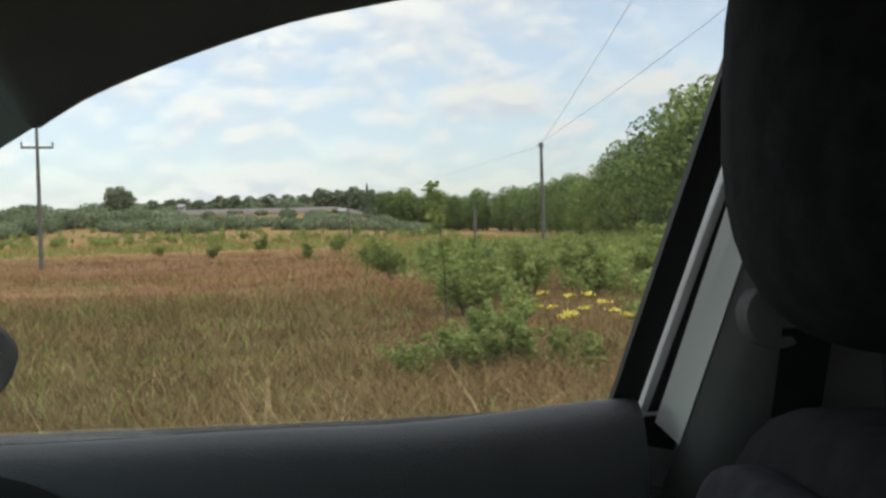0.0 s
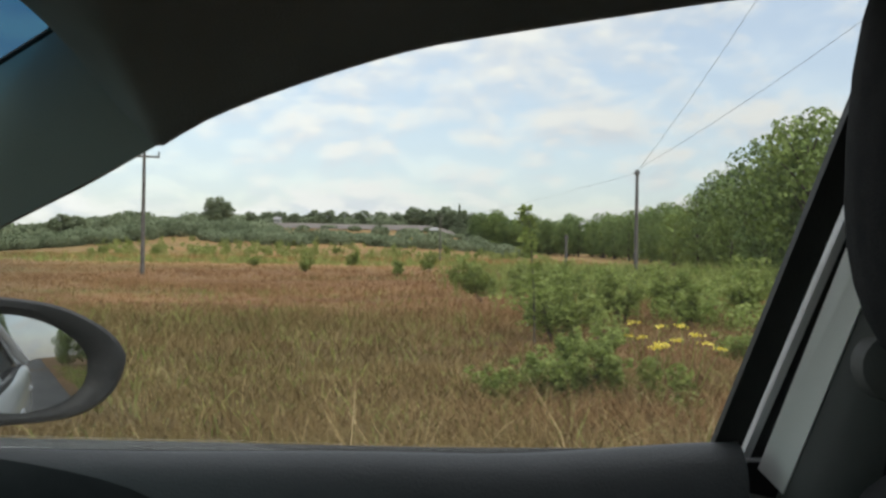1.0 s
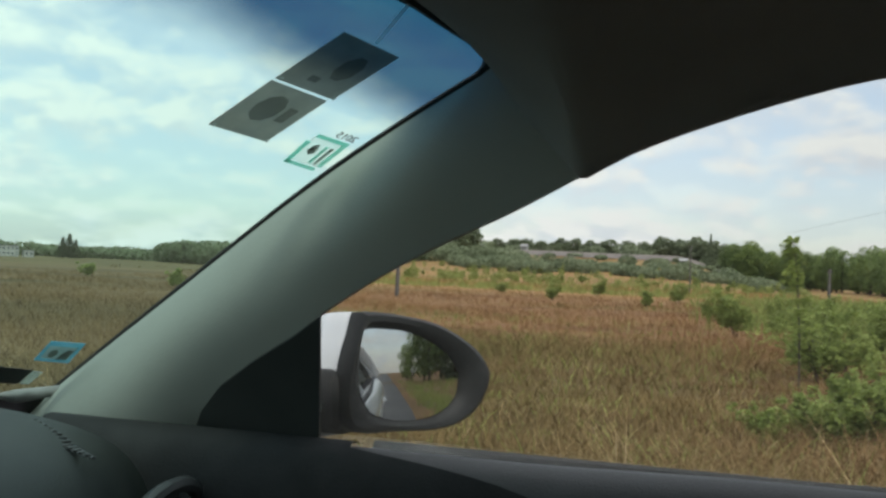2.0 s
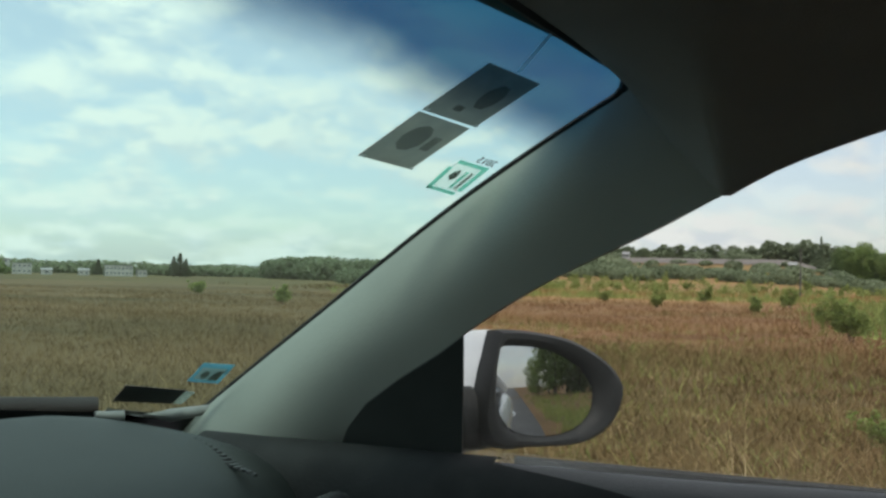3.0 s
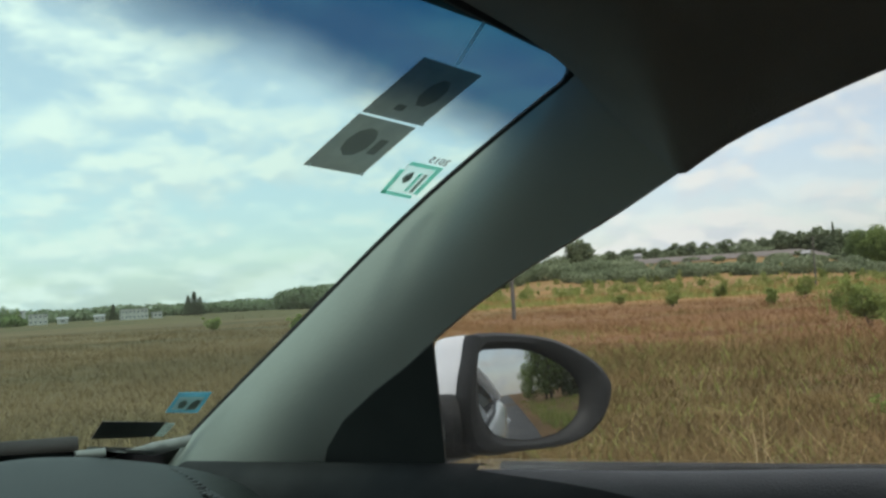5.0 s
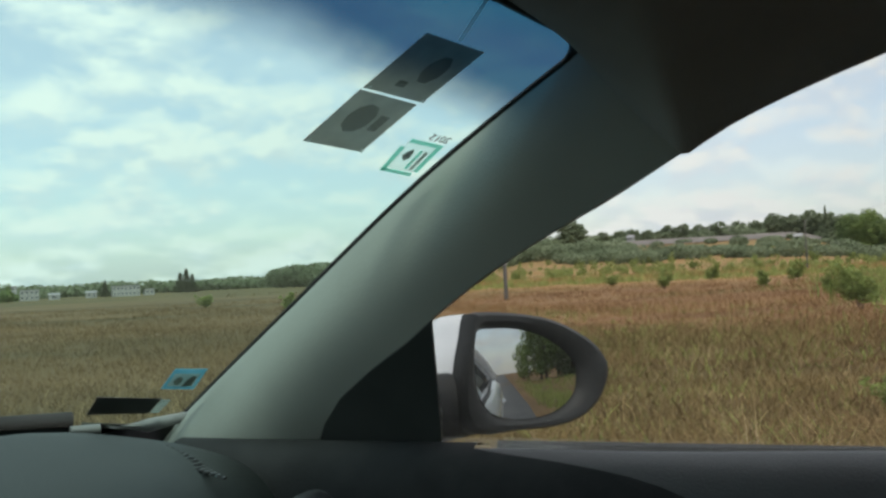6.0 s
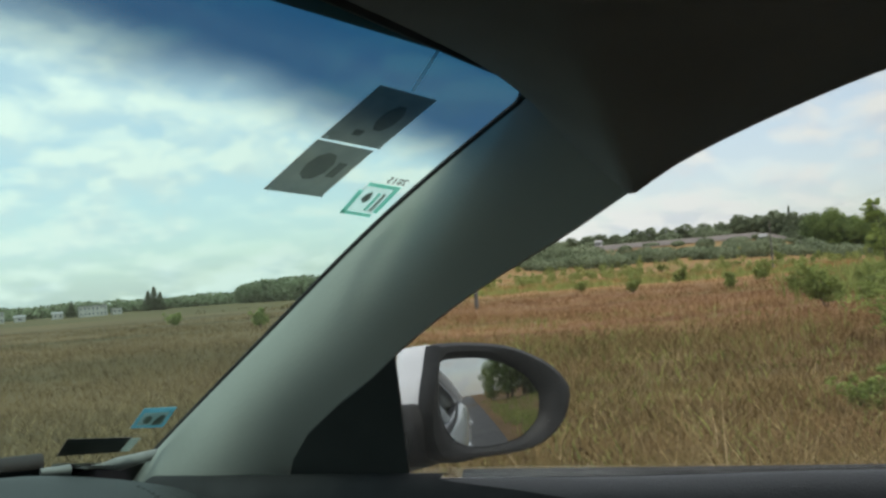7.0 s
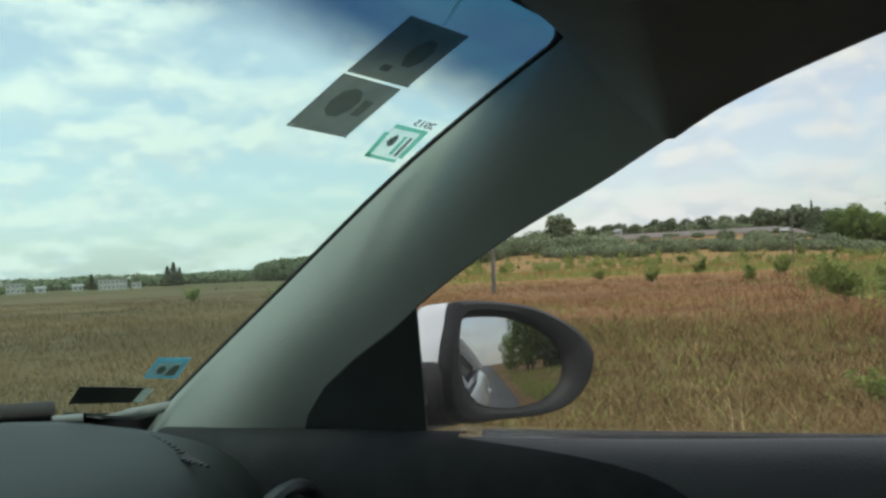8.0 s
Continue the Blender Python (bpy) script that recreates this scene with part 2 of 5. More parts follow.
M_STRAW = material("pale_straw", (0.38, 0.28, 0.14), (0.52, 0.40, 0.22), 2, 0.8, 0, 1, island=0.25, spec=0.1, sub=0.2)
M_FLOWER = material("yellow_flower", (0.75, 0.60, 0.06), (0.85, 0.72, 0.15), 20, 0.6, 0, 1, sub=0.3)
M_WALL = material("pale_render", (0.27, 0.27, 0.255), (0.36, 0.355, 0.335), 0.5, 0.9, 0.2, 10)
M_ROOF = material("grey_roof_sheet", (0.22, 0.22, 0.22), (0.32, 0.31, 0.30), 0.5, 0.8, 0.2, 10)
M_PANE = material("dark_window", (0.05, 0.055, 0.06), (0.09, 0.095, 0.10), 1, 0.2, 0, 10)
M_BANK = material("purple_brown_bank", (0.105, 0.088, 0.075), (0.150, 0.125, 0.108), 0.1, 0.95, 0.5, 3)
M_WIRE = material("dark_wire", (0.03, 0.03, 0.03), (0.05, 0.05, 0.05), 5, 0.6, 0, 10)


def field_material(name, lift):
    """Dry grass: red-brown, straw and green patches at several scales."""
    m = bpy.data.materials.new(name)
    m.use_nodes = True
    nt = m.node_tree
    N, L = nt.nodes.new, nt.links.new
    b = nt.nodes["Principled BSDF"]
    g = N("ShaderNodeNewGeometry")
    mp = N("ShaderNodeMapping")
    L(g.outputs["Position"], mp.inputs["Vector"])
    mp.inputs["Scale"].default_value = (1.0, 0.32, 0.2)

    def tex(s, d=5):
        n = N("ShaderNodeTexNoise")
        n.inputs["Scale"].default_value, n.inputs["Detail"].default_value = s, d
        L(mp.outputs[0], n.inputs["Vector"])
        return n.outputs["Fac"]

    def ramp(fac, p0, c0, p1, c1):
        r = N("ShaderNodeValToRGB")
        r.color_ramp.elements[0].position, r.color_ramp.elements[1].position = p0, p1
        r.color_ramp.elements[0].color, r.color_ramp.elements[1].color = (*c0, 1), (*c1, 1)
        L(fac, r.inputs[0])
        return r.outputs[0]
    k = lift

    def c(*v):
        return tuple(q * k for q in v)
    brown = ramp(tex(0.45, 8), 0.35, c(0.160, 0.085, 0.041), 0.68, c(0.295, 0.172, 0.083))
    straw = ramp(tex(0.7), 0.35, c(0.275, 0.160, 0.068), 0.68, c(0.405, 0.258, 0.112))
    green = ramp(tex(2.0), 0.35, c(0.086, 0.086, 0.030), 0.7, c(0.170, 0.156, 0.056))
    sep, ad = N("ShaderNodeSeparateXYZ"), N("ShaderNodeMath")
    L(g.outputs["Position"], sep.inputs[0])
    ad.operation = "MULTIPLY_ADD"
    ad.inputs[1].default_value = 14.0
    L(tex(0.12, 4), ad.inputs[0])
    L(sep.outputs["X"], ad.inputs[2])

    def zone(a, b):
        z = N("ShaderNodeMapRange")
        z.interpolation_type = "SMOOTHSTEP"
        z.inputs["From Min"].default_value, z.inputs["From Max"].default_value = a, b
        L(ad.outputs[0], z.inputs["Value"])
        return z.outputs[0]

    def blend(f, a, b):
        m2 = N("ShaderNodeMixRGB")
        L(f, m2.inputs[0])
        L(a, m2.inputs[1])
        L(b, m2.inputs[2])
        return m2.outputs[0]
    patch_f = ramp(tex(0.16, 7), 0.52, (0, 0, 0), 0.66, (1, 1, 1))
    ly = N("ShaderNodeMapRange")
    ly.interpolation_type = "SMOOTHSTEP"
    ly.inputs["From Min"].default_value, ly.inputs["From Max"].default_value = -2.5, 3.0
    L(sep.outputs["Y"], ly.inputs["Value"])
    gm = N("ShaderNodeMath")
    gm.operation = "MULTIPLY_ADD"
    gm.inputs[1].default_value = 0.38
    L(ly.outputs[0], gm.inputs[0])
    L(ramp(tex(0.3, 5), 0.38, (0.0, 0.0, 0.0), 0.66, (0.34, 0.34, 0.34)), gm.inputs[2])
    near = blend(gm.outputs[0], ramp(tex(0.45, 8), 0.35, c(0.124, 0.070, 0.033), 0.68, c(0.224, 0.130, 0.061)), green)
    mid = blend(patch_f, brown, blend(patch_f, straw, green))
    # darkening by bearing, fitted to the camera's view out through the windscreen
    ratio = N("ShaderNodeMath")
    ratio.operation = "DIVIDE"
    L(sep.outputs["Y"], ratio.inputs[0])
    L(sep.outputs["X"], ratio.inputs[1])
    fy = N("ShaderNodeMapRange")
    fy.interpolation_type = "SMOOTHSTEP"
    fy.inputs["From Min"].default_value, fy.inputs["From Max"].default_value = 0.36, 0.62
    L(ratio.outputs[0], fy.inputs["Value"])
    straw = blend(fy.outputs[0], straw, ramp(tex(0.10, 7), 0.38, c(0.098, 0.086, 0.038), 0.64, c(0.190, 0.140, 0.066)))
    col = blend(zone(21, 37), near, mid)
    col = blend(zone(76, 120), col, straw)
    dark = ramp(tex(0.10, 7), 0.36, c(0.116, 0.090, 0.043), 0.66, c(0.218, 0.146, 0.073))
    col = blend(fy.outputs[0], col, dark)
    col = blend(zone(140, 183), col, blend(ramp(tex(0.05, 6), 0.42, (0.04, 0.04, 0.04), 0.62, (0.36, 0.36, 0.36)), straw, green))
    mr, hs = N("ShaderNodeMapRange"), N("ShaderNodeHueSaturation")
    mr.inputs["To Min"].default_value, mr.inputs["To Max"].default_value = 0.92, 1.08
    L(g.outputs["Random Per Island"], mr.inputs["Value"])
    L(mr.outputs[0], hs.inputs["Value"])
    L(col, hs.inputs["Color"])
    L(hs.outputs[0], b.inputs["Base Color"])
    b.inputs["Roughness"].default_value = 0.9
    b.inputs["Specular IOR Level"].default_value = 0.1
    return m


M_FIELD = field_material("dry_field_soil", 0.76)
M_GRASS = field_material("dry_grass_blades", 1.02)


# ---- tools for shapes ----
def smooth(a, b, v):
    u = max(0.0, min(1.0, (v - a) / (b - a)))
    return u * u * (3 - 2 * u)


def spline(points, n):
    """n points along a smooth curve through the given ones, evenly by index."""
    P = [Vector(p) for p in points]
    out = []
    for k in range(n):
        s = k / (n - 1) * (len(P) - 1)
        i = min(int(s), len(P) - 2)
        u = s - i
        a, b, c, d = P[max(i - 1, 0)], P[i], P[i + 1], P[min(i + 2, len(P) - 1)]
        out.append(0.5 * ((2 * b) + (c - a) * u + (2 * a - 5 * b + 4 * c - d) * u * u + (3 * b - 3 * c + d - a) * u ** 3))
    return out


def grid(rows, closed=False):
    """A bmesh skin over rows of points."""
    bm = bmesh.new()
    vs = [[bm.verts.new(p) for p in r] for r in rows]
    for a, b in zip(vs, vs[1:]):
        m = len(a)
        for j in range(m if closed else m - 1):
            k = (j + 1) % m
            bm.faces.new((a[j], a[k], b[k], b[j]))
    return bm


def box(sx, sy, sz, at=(0, 0, 0), bevel=0.0, turn=None, bm=None):
    """A box with rounded edges, added to bm."""
    b2 = bmesh.new()
    bmesh.ops.create_cube(b2, size=1)
    bmesh.ops.scale(b2, vec=(sx, sy, sz), verts=b2.verts)
    if bevel:
        bmesh.ops.bevel(b2, geom=b2.edges[:], offset=bevel, segments=3, affect="EDGES")
    m = Matrix.Translation(at) @ (turn.to_4x4() if turn else Matrix.Identity(4))
    bmesh.ops.transform(b2, matrix=m, verts=b2.verts)
    if bm is None:
        return b2
    me = bpy.data.meshes.new("t")
    b2.to_mesh(me)
    b2.free()
    bm.from_mesh(me)
    bpy.data.meshes.remove(me)
    return bm


def prism(outline, off, bm=None):
    """A slab: outline (points in 3D) and the same moved by off."""
    bm = bm or bmesh.new()
    a = [bm.verts.new(p) for p in outline]
    b = [bm.verts.new(Vector(p) + Vector(off)) for p in outline]
    bm.faces.new(a)
    bm.faces.new(b[::-1])
    for i in range(len(a)):
        j = (i + 1) % len(a)
        bm.faces.new((a[i], b[i], b[j], a[j]))
    return bm


def tube(points, radii, n=8, bm=None):
    """A tapered round bar along points."""
    bm = bm or bmesh.new()
    P = [Vector(p) for p in points]
    rings = []
    for i, p in enumerate(P):
        d = (P[min(i + 1, len(P) - 1)] - P[max(i - 1, 0)]).normalized()
        s = d.orthogonal().normalized()
        t = d.cross(s)
        r = radii[i] if isinstance(radii, (list, tuple)) else radii
        rings.append([bm.verts.new(p + r * (math.cos(a) * s + math.sin(a) * t)) for a in [2 * math.pi * k / n for k in range(n)]])
    for a, b in zip(rings, rings[1:]):
        for k in range(n):
            bm.faces.new((a[k], a[(k + 1) % n], b[(k + 1) % n], b[k]))
    bm.faces.new(rings[0][::-1])
    bm.faces.new(rings[-1])
    return bm


def part(name, bm, mat, parent=None, label="", smooth=True, thick=0.0):
    """Links a bmesh as one mesh object under a thing or a part."""
    if isinstance(bm, bmesh.types.BMesh):
        bmesh.ops.recalc_face_normals(bm, faces=bm.faces)
        me = bpy.data.meshes.new(name)
        bm.to_mesh(me)
        bm.free()
    else:
        me = bm
    me.materials.append(mat)
    if smooth:
        me.polygons.foreach_set("use_smooth", [True] * len(me.polygons))
        me.set_sharp_from_angle(angle=radians(40))
    ob = new(name, me)
    if parent:
        ob.parent = parent
    if thick:
        md = ob.modifiers.new("wall", "SOLIDIFY")
        md.thickness, md.offset = abs(thick), (1 if thick > 0 else -1)
    if label:
        tagged(ob, label)
    return ob


def thing(name, label, category, at=(0, 0, 0), group="", kind=""):
    ob = new(name)
    ob.location = at
    ob.empty_display_size = 0.1
    return tagged(ob, label, category, group, kind)


def quads(name, centres, ax, ay, mat, parent=None, label=""):
    """Many small loose leaves: a rhombus at each centre, spanned by ax and ay."""
    n = len(centres)
    v = np.empty((n, 4, 3))
    v[:, 0], v[:, 1], v[:, 2], v[:, 3] = centres - ax, centres + 0.15 * ax - ay, centres + ax, centres + 0.15 * ax + ay
    me = bpy.data.meshes.new(name)
    me.vertices.add(4 * n)
    me.vertices.foreach_set("co", v.ravel())
    me.loops.add(4 * n)
    me.loops.foreach_set("vertex_index", np.arange(4 * n))
    me.polygons.add(n)
    me.polygons.foreach_set("loop_start", np.arange(0, 4 * n, 4))
    me.update(calc_edges=True)
    me.materials.append(mat)
    ob = new(name, me)
    if parent:
        ob.parent = parent
    if label:
        tagged(ob, label)
    return ob


def rand_dirs(rng, n):
    d = rng.normal(size=(n, 3))
    return d / np.linalg.norm(d, axis=1)[:, None]


# ---- the car ----
def on_window(y, z, inside=0.0):
    """A point of the plane in which the passenger's door glass stands."""
    return Vector((0.70 - 0.6 * (z - 0.95) - inside * 0.857, y, z - inside * 0.514))


def on_screen(x, y, inside=0.0):
    """A point of the bowed windscreen."""
    n = Vector((0.6 * x, 0.458, 1.0)).normalized()
    return Vector((x, y, 1.731 - 0.458 * y - 0.30 * x * x)) - inside * n


def flip(points, s):
    return [Vector((p[0] * s, p[1], p[2])) for p in points]


car = thing("car", "white car at rest, seen from its dark grey cabin", "car")

SCREEN_EDGE = [on_screen(x, y) for x, y in ((0.806, 1.335), (0.770, 1.247), (0.728, 1.137), (0.689, 1.033), (0.655, 0.947), (0.628, 0.878), (0.605, 0.812), (0.588, 0.752), (0.576, 0.704), (0.567, 0.664), (0.562, 0.644), (0.549, 0.632), (0.532, 0.627))]
HEADER = [on_screen(x, y) for x, y in ((0.532, 0.627), (0.514, 0.632), (0.482, 0.643), (0.430, 0.660), (0.370, 0.678), (0.303, 0.695), (0.203, 0.716), (0.10, 0.732), (0.0, 0.738))]
REAR_EDGE = [on_window(y, z) for y, z in ((1.032, 0.90), (1.020, 0.940), (0.997, 0.970), (0.964, 1.003), (0.913, 1.037), (0.857, 1.069), (0.822, 1.094), (0.786, 1.116), (0.751, 1.136), (0.711, 1.157), (0.661, 1.180), (0.614, 1.201), (0.571, 1.221), (0.532, 1.239))]
RAIL = [(0.532, 1.237), (0.495, 1.256), (0.450, 1.273), (0.403, 1.288), (0.356, 1.3015), (0.310, 1.3125), (0.256, 1.3212), (0.203, 1.329), (0.15, 1.3365), (0.10, 1.3435), (0.05, 1.3495), (0.0, 1.3535), (-0.04, 1.356), (-0.3, 1.365), (-0.7, 1.352), (-1.05, 1.31)]
PILLAR_TOP = []


def pillar_trim(s):
    """Padded trim of the front roof pillar between windscreen and side window."""
    W, S = spline(SCREEN_EDGE, 25), spline(REAR_EDGE, 25)
    rows = []
    for i in range(25):
        w, e = W[i], S[i]
        along = (W[min(i + 1, 24)] - W[max(i - 1, 0)]).normalized()
        n = along.cross(e - w).normalized()
        if n.x > 0:
            n = -n
        b = (0.24 - 0.05 * min(1.0, i / 10)) * (1 - 0.8 * (i / 24) ** 3) * (e - w).length
        row = [w - n * 0.02]
        for k in range(19):
            u = (k / 18) ** 1.15
            row.append(w.lerp(e, u) + n * (b * math.sin(math.pi * u ** 1.02) + 0.004 * smooth(0.0, 0.10, u) * (1 - u) * (1 - i / 24)))
        if i == 24 and s > 0:
            PILLAR_TOP.extend(p + n * 0.004 for p in row[1:])
        row.append(e - n * 0.006)
        rows.append(flip(row, s))
    rows.append([p + Vector((-0.002 * s, -0.022, 0.014)) for p in rows[-1]])
    return grid(rows)


for s in (1, -1):
    part("pillar_trim", pillar_trim(s), M_TRIM, car, "grey-green padded trim on the windscreen pillar" if s > 0 else "")


def screen_seal(s):
    bm = bmesh.new()
    pts = [Vector(p) for p in SCREEN_EDGE] + HEADER[1:]
    tube(flip(spline(pts, 60), s), [0.0034 + 0.0091 * smooth(28, 36, k) - 0.003 * smooth(42, 52, k) for k in range(60)], 8, bm)
    return bm


for s in (1, -1):
    part("windscreen_seal", screen_seal(s), M_RUBBER, car)


def headliner():
    """Roof lining from the windscreen's head to the rear, with its rounded rails over the doors."""
    sections = []
    for k, e in enumerate(PILLAR_TOP):
        u = k / (len(PILLAR_TOP) - 1)
        sections.append((e + Vector((0.0, 0.004, -0.002)), 0.745 - 0.19 * u, 1.386 + 0.010 * u))
    for p in spline([(0, y, z) for y, z in RAIL], 30):
        e = on_window(p.y, p.z, 0.004)
        sections.append((e, p.y, 1.395 + 0.04 * max(0.0, min(1.0, (0.53 - p.y) / 0.4))))
    rows = []
    front = [p - Vector((0, 0, 0.004)) for p in spline(HEADER, 14)]
    rows.append(front + [Vector((-p.x, p.y, p.z)) for p in front[-2::-1]])
    for e, yc, zc in sections[1:]:
        e = Vector(e)
        half = []
        for k in range(12):
            u = (k / 11) ** 1.4
            g = 1 - (1 - u) ** (2.3 + 0.5 * smooth(0.5, 0.25, e.y))
            half.append(Vector((e.x * (1 - u), e.y + (yc - e.y) * u ** 0.8, e.z + (zc - e.z) * g)))
        half[0:1] = [half[0] + (Vector((0.02, 0, 0.03)) if e.y < 0.534 else Vector((0.0, 0.004, 0.004))), half[0], half[0].lerp(half[1], 0.4) - Vector((0, 0, 0.003))]
        rows.append(half + [Vector((-p.x, p.y, p.z)) for p in half[-2::-1]])
    return grid(rows)


part("headliner", headliner(), M_LINER, car, "dark grey felt roof lining")


def windscreen():
    E = spline(SCREEN_EDGE, 16)
    rows = []
    for e in E:
        bow = 0.111 * (e.x / 0.533) ** 2
        rows.append([on_screen(e.x * u, e.y + bow * (1 - u * u)) for u in [1 - k / 10 for k in range(21)]])
    return grid(rows)


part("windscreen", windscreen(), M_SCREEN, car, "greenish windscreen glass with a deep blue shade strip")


def dashboard():
    prof = [(1.47, 0.92), (1.41, 0.962), (1.34, 0.976), (1.24, 0.979), (1.10, 0.970), (1.00, 0.950), (0.94, 0.915), (0.91, 0.86), (0.905, 0.78), (0.96, 0.62), (1.02, 0.42)]
    P = spline([(0, y, z) for y, z in prof], 34)
    rows = []
    for i in range(41):
        x = -0.74 + 1.48 * i / 40
        e = max(0.0, (abs(x) - 0.50) / 0.24)
        drop = 0.06 * e * e
        back = 0.19 * smooth(0.38, 0.62, abs(x))
        rows.append([Vector((x, p.y + back * (1.46 - p.y), p.z - drop)) for p in P])
    return grid(rows)


dash = part("dashboard", dashboard(), M_DASH, car, "dark grained plastic dashboard")
def dash_top(x, y):
    """Height of the dashboard's upper face."""
    back = 0.19 * smooth(0.38, 0.62, abs(x))
    q = (y - back * 1.46) / (1 - back)
    ys, zs = [1.00, 1.10, 1.24, 1.34, 1.41], [0.950, 0.970, 0.979, 0.976, 0.962]
    return float(np.interp(q, ys, zs)) - 0.06 * max(0.0, (abs(x) - 0.50) / 0.24) ** 2


bm = bmesh.new()
for k in range(14):          # side demister grille along the dashboard's end
    u = k / 13
    x, y = 0.570 - 0.105 * u, 1.140 - 0.150 * u
    w = 0.004 + 0.011 * math.sin(math.pi * (0.08 + 0.86 * u)) ** 1.5
    box(0.0105, w, 0.003, (x, y, dash_top(x, y) + 0.0005), 0.001, Euler((-0.05, 0.05, 0.96)).to_matrix(), bm)
part("demister_slats", bm, M_BLACK, dash)
bm = bmesh.new()
ring = [Vector((0.585 + 0.05 * math.cos(a), 0.985 - 0.02 * math.sin(a) - 0.2 * 0.05 * math.cos(a), 0.858 + 0.046 * math.sin(a))) for a in [2 * math.pi * k / 24 for k in range(25)]]
tube(ring, 0.009, 8, bm)
part("vent_ring", bm, M_GREYARM, dash, "round satin vent surround")
bm = bmesh.new()
for k in range(5):
    box(0.085, 0.006, 0.008, (0.585, 0.99, 0.833 + 0.0125 * k), 0.002, Euler((-0.4, 0, 0)).to_matrix(), bm)
part("vent_slats", bm, M_BLACK, dash)


# doors, with the near one in detail
def door_lining(s):
    prof = [(0.705, 0.928), (0.698, 0.944), (0.684, 0.949), (0.668, 0.947), (0.652, 0.938), (0.640, 0.920), (0.632, 0.89), (0.630, 0.85), (0.642, 0.78), (0.655, 0.70), (0.60, 0.66), (0.60, 0.60), (0.65, 0.56), (0.66, 0.35)]
    P = spline([(x, 0, z) for x, z in prof], 40)
    rows = []
    for i in range(25):
        y = 0.006 + 1.194 * i / 24
        rise = 0.005 * smooth(0.36, 0.62, y) - 0.018 * smooth(0.27, -0.02, y)
        rows.append([Vector((p.x * s, y, p.z - rise)) for p in P])
    return grid(rows)


def door_shade(s):
    """Dark overlay on the lining's front end, painted shade, cut off on a slant."""
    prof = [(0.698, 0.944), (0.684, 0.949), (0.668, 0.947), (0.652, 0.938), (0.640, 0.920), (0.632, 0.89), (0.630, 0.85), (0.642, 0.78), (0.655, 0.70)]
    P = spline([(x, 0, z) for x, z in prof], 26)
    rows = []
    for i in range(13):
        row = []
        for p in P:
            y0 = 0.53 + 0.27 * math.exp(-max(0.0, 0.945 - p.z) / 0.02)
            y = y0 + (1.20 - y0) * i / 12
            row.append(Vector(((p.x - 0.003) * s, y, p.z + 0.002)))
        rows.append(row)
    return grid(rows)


doors = []
for s in (1, -1):
    d = part("front_door", door_lining(s), M_DOOR, car, "charcoal plastic door lining under the side window")
    doors.append(d)
    # dark overlay that paints the shade on the lining's front end
    part("door_shade", door_shade(s), M_MATT, d, "front of the door lining, darkened where shade falls")
    bm = bmesh.new()
    tube(flip([on_window(y, z, 0.003) for y, z in ((0.028, 0.959), (0.12, 0.951), (0.24, 0.944), (0.4, 0.942), (0.56, 0.938), (0.76, 0.936), (1.1, 0.936))], s), 0.0055, 8, bm)
    part("window_seal", bm, M_RUBBER, d)
    # pane
    outline = [on_window(y, z) for y, z in ((-0.02, 0.93), (1.12, 0.93), (1.0, 1.02), (0.82, 1.12), (0.62, 1.215), (0.5, 1.272), (0.3, 1.335), (0.1, 1.365), (-0.1, 1.382))]
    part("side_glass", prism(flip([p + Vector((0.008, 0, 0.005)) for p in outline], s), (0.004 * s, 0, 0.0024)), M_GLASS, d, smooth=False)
    # black corner cover in front of the pane
    outline = [on_window(y, z, 0.006) for y, z in ((0.856, 0.925), (0.821, 1.094), (0.857, 1.070), (0.913, 1.038), (0.964, 1.004), (0.997, 0.971), (1.016, 0.94), (1.02, 0.925))]
    bmc = prism(flip(outline, s), (0.004 * s, 0, 0.0024))
    part("corner_cover", bmc, M_CORNER, d, "dark plastic corner cover beside the mirror")


# rear edge of the door frame and the centre pillar
def strip(a0, a1, b0, b1, inside, depth, s):
    """A bar on the window's plane between two leaning edges, each given at its foot and head as (y, z)."""
    o = [on_window(*a0, inside), on_window(*a1, inside), on_window(*b1, inside), on_window(*b0, inside)]
    return prism(flip(o, s), (depth * 0.857 * s, 0, depth * 0.514))


for s in (1, -1):
    d = doors[0 if s > 0 else 1]
    part("frame_seal", strip((0.0335, 0.935), (-0.050, 1.37), (0.007, 0.925), (-0.077, 1.37), 0.004, 0.010, s), M_FRAME, d, smooth=False)
    o = [on_window(*q) for q in ((0.000, 0.935, -0.032), (-0.0835, 1.37, -0.032), (-0.0895, 1.37, -0.008), (-0.006, 0.935, -0.008))]
    part("frame_strip", prism(flip(o, s), (0, -0.008, 0)), M_PAINT, d, "bright white painted edge of the door frame", smooth=False)
    part("pillar_seal", strip((-0.0075, 0.90), (-0.0965, 1.37), (-0.052, 0.89), (-0.136, 1.37), -0.012, 0.008, s), M_DOOR, d, smooth=False)


def centre_pillar(s):
    """Rounded trim of the pillar behind the front door."""
    prof = [(-0.0285, 0.047), (-0.040, 0.067), (-0.053, 0.080), (-0.085, 0.091), (-0.165, 0.086), (-0.215, 0.075), (-0.245, 0.050), (-0.262, 0.010)]
    rows = []
    for i in range(17):
        z = 0.55 + 0.86 * i / 16
        lean = -0.145 * (z - 0.92)
        wide = 1.0 + 0.9 * max(0, 0.95 - z)
        rows.append(flip([on_window(-0.066 + (y + 0.066) * wide + lean, max(z, 0.55), k) for y, k in prof], s))
    return grid(rows)


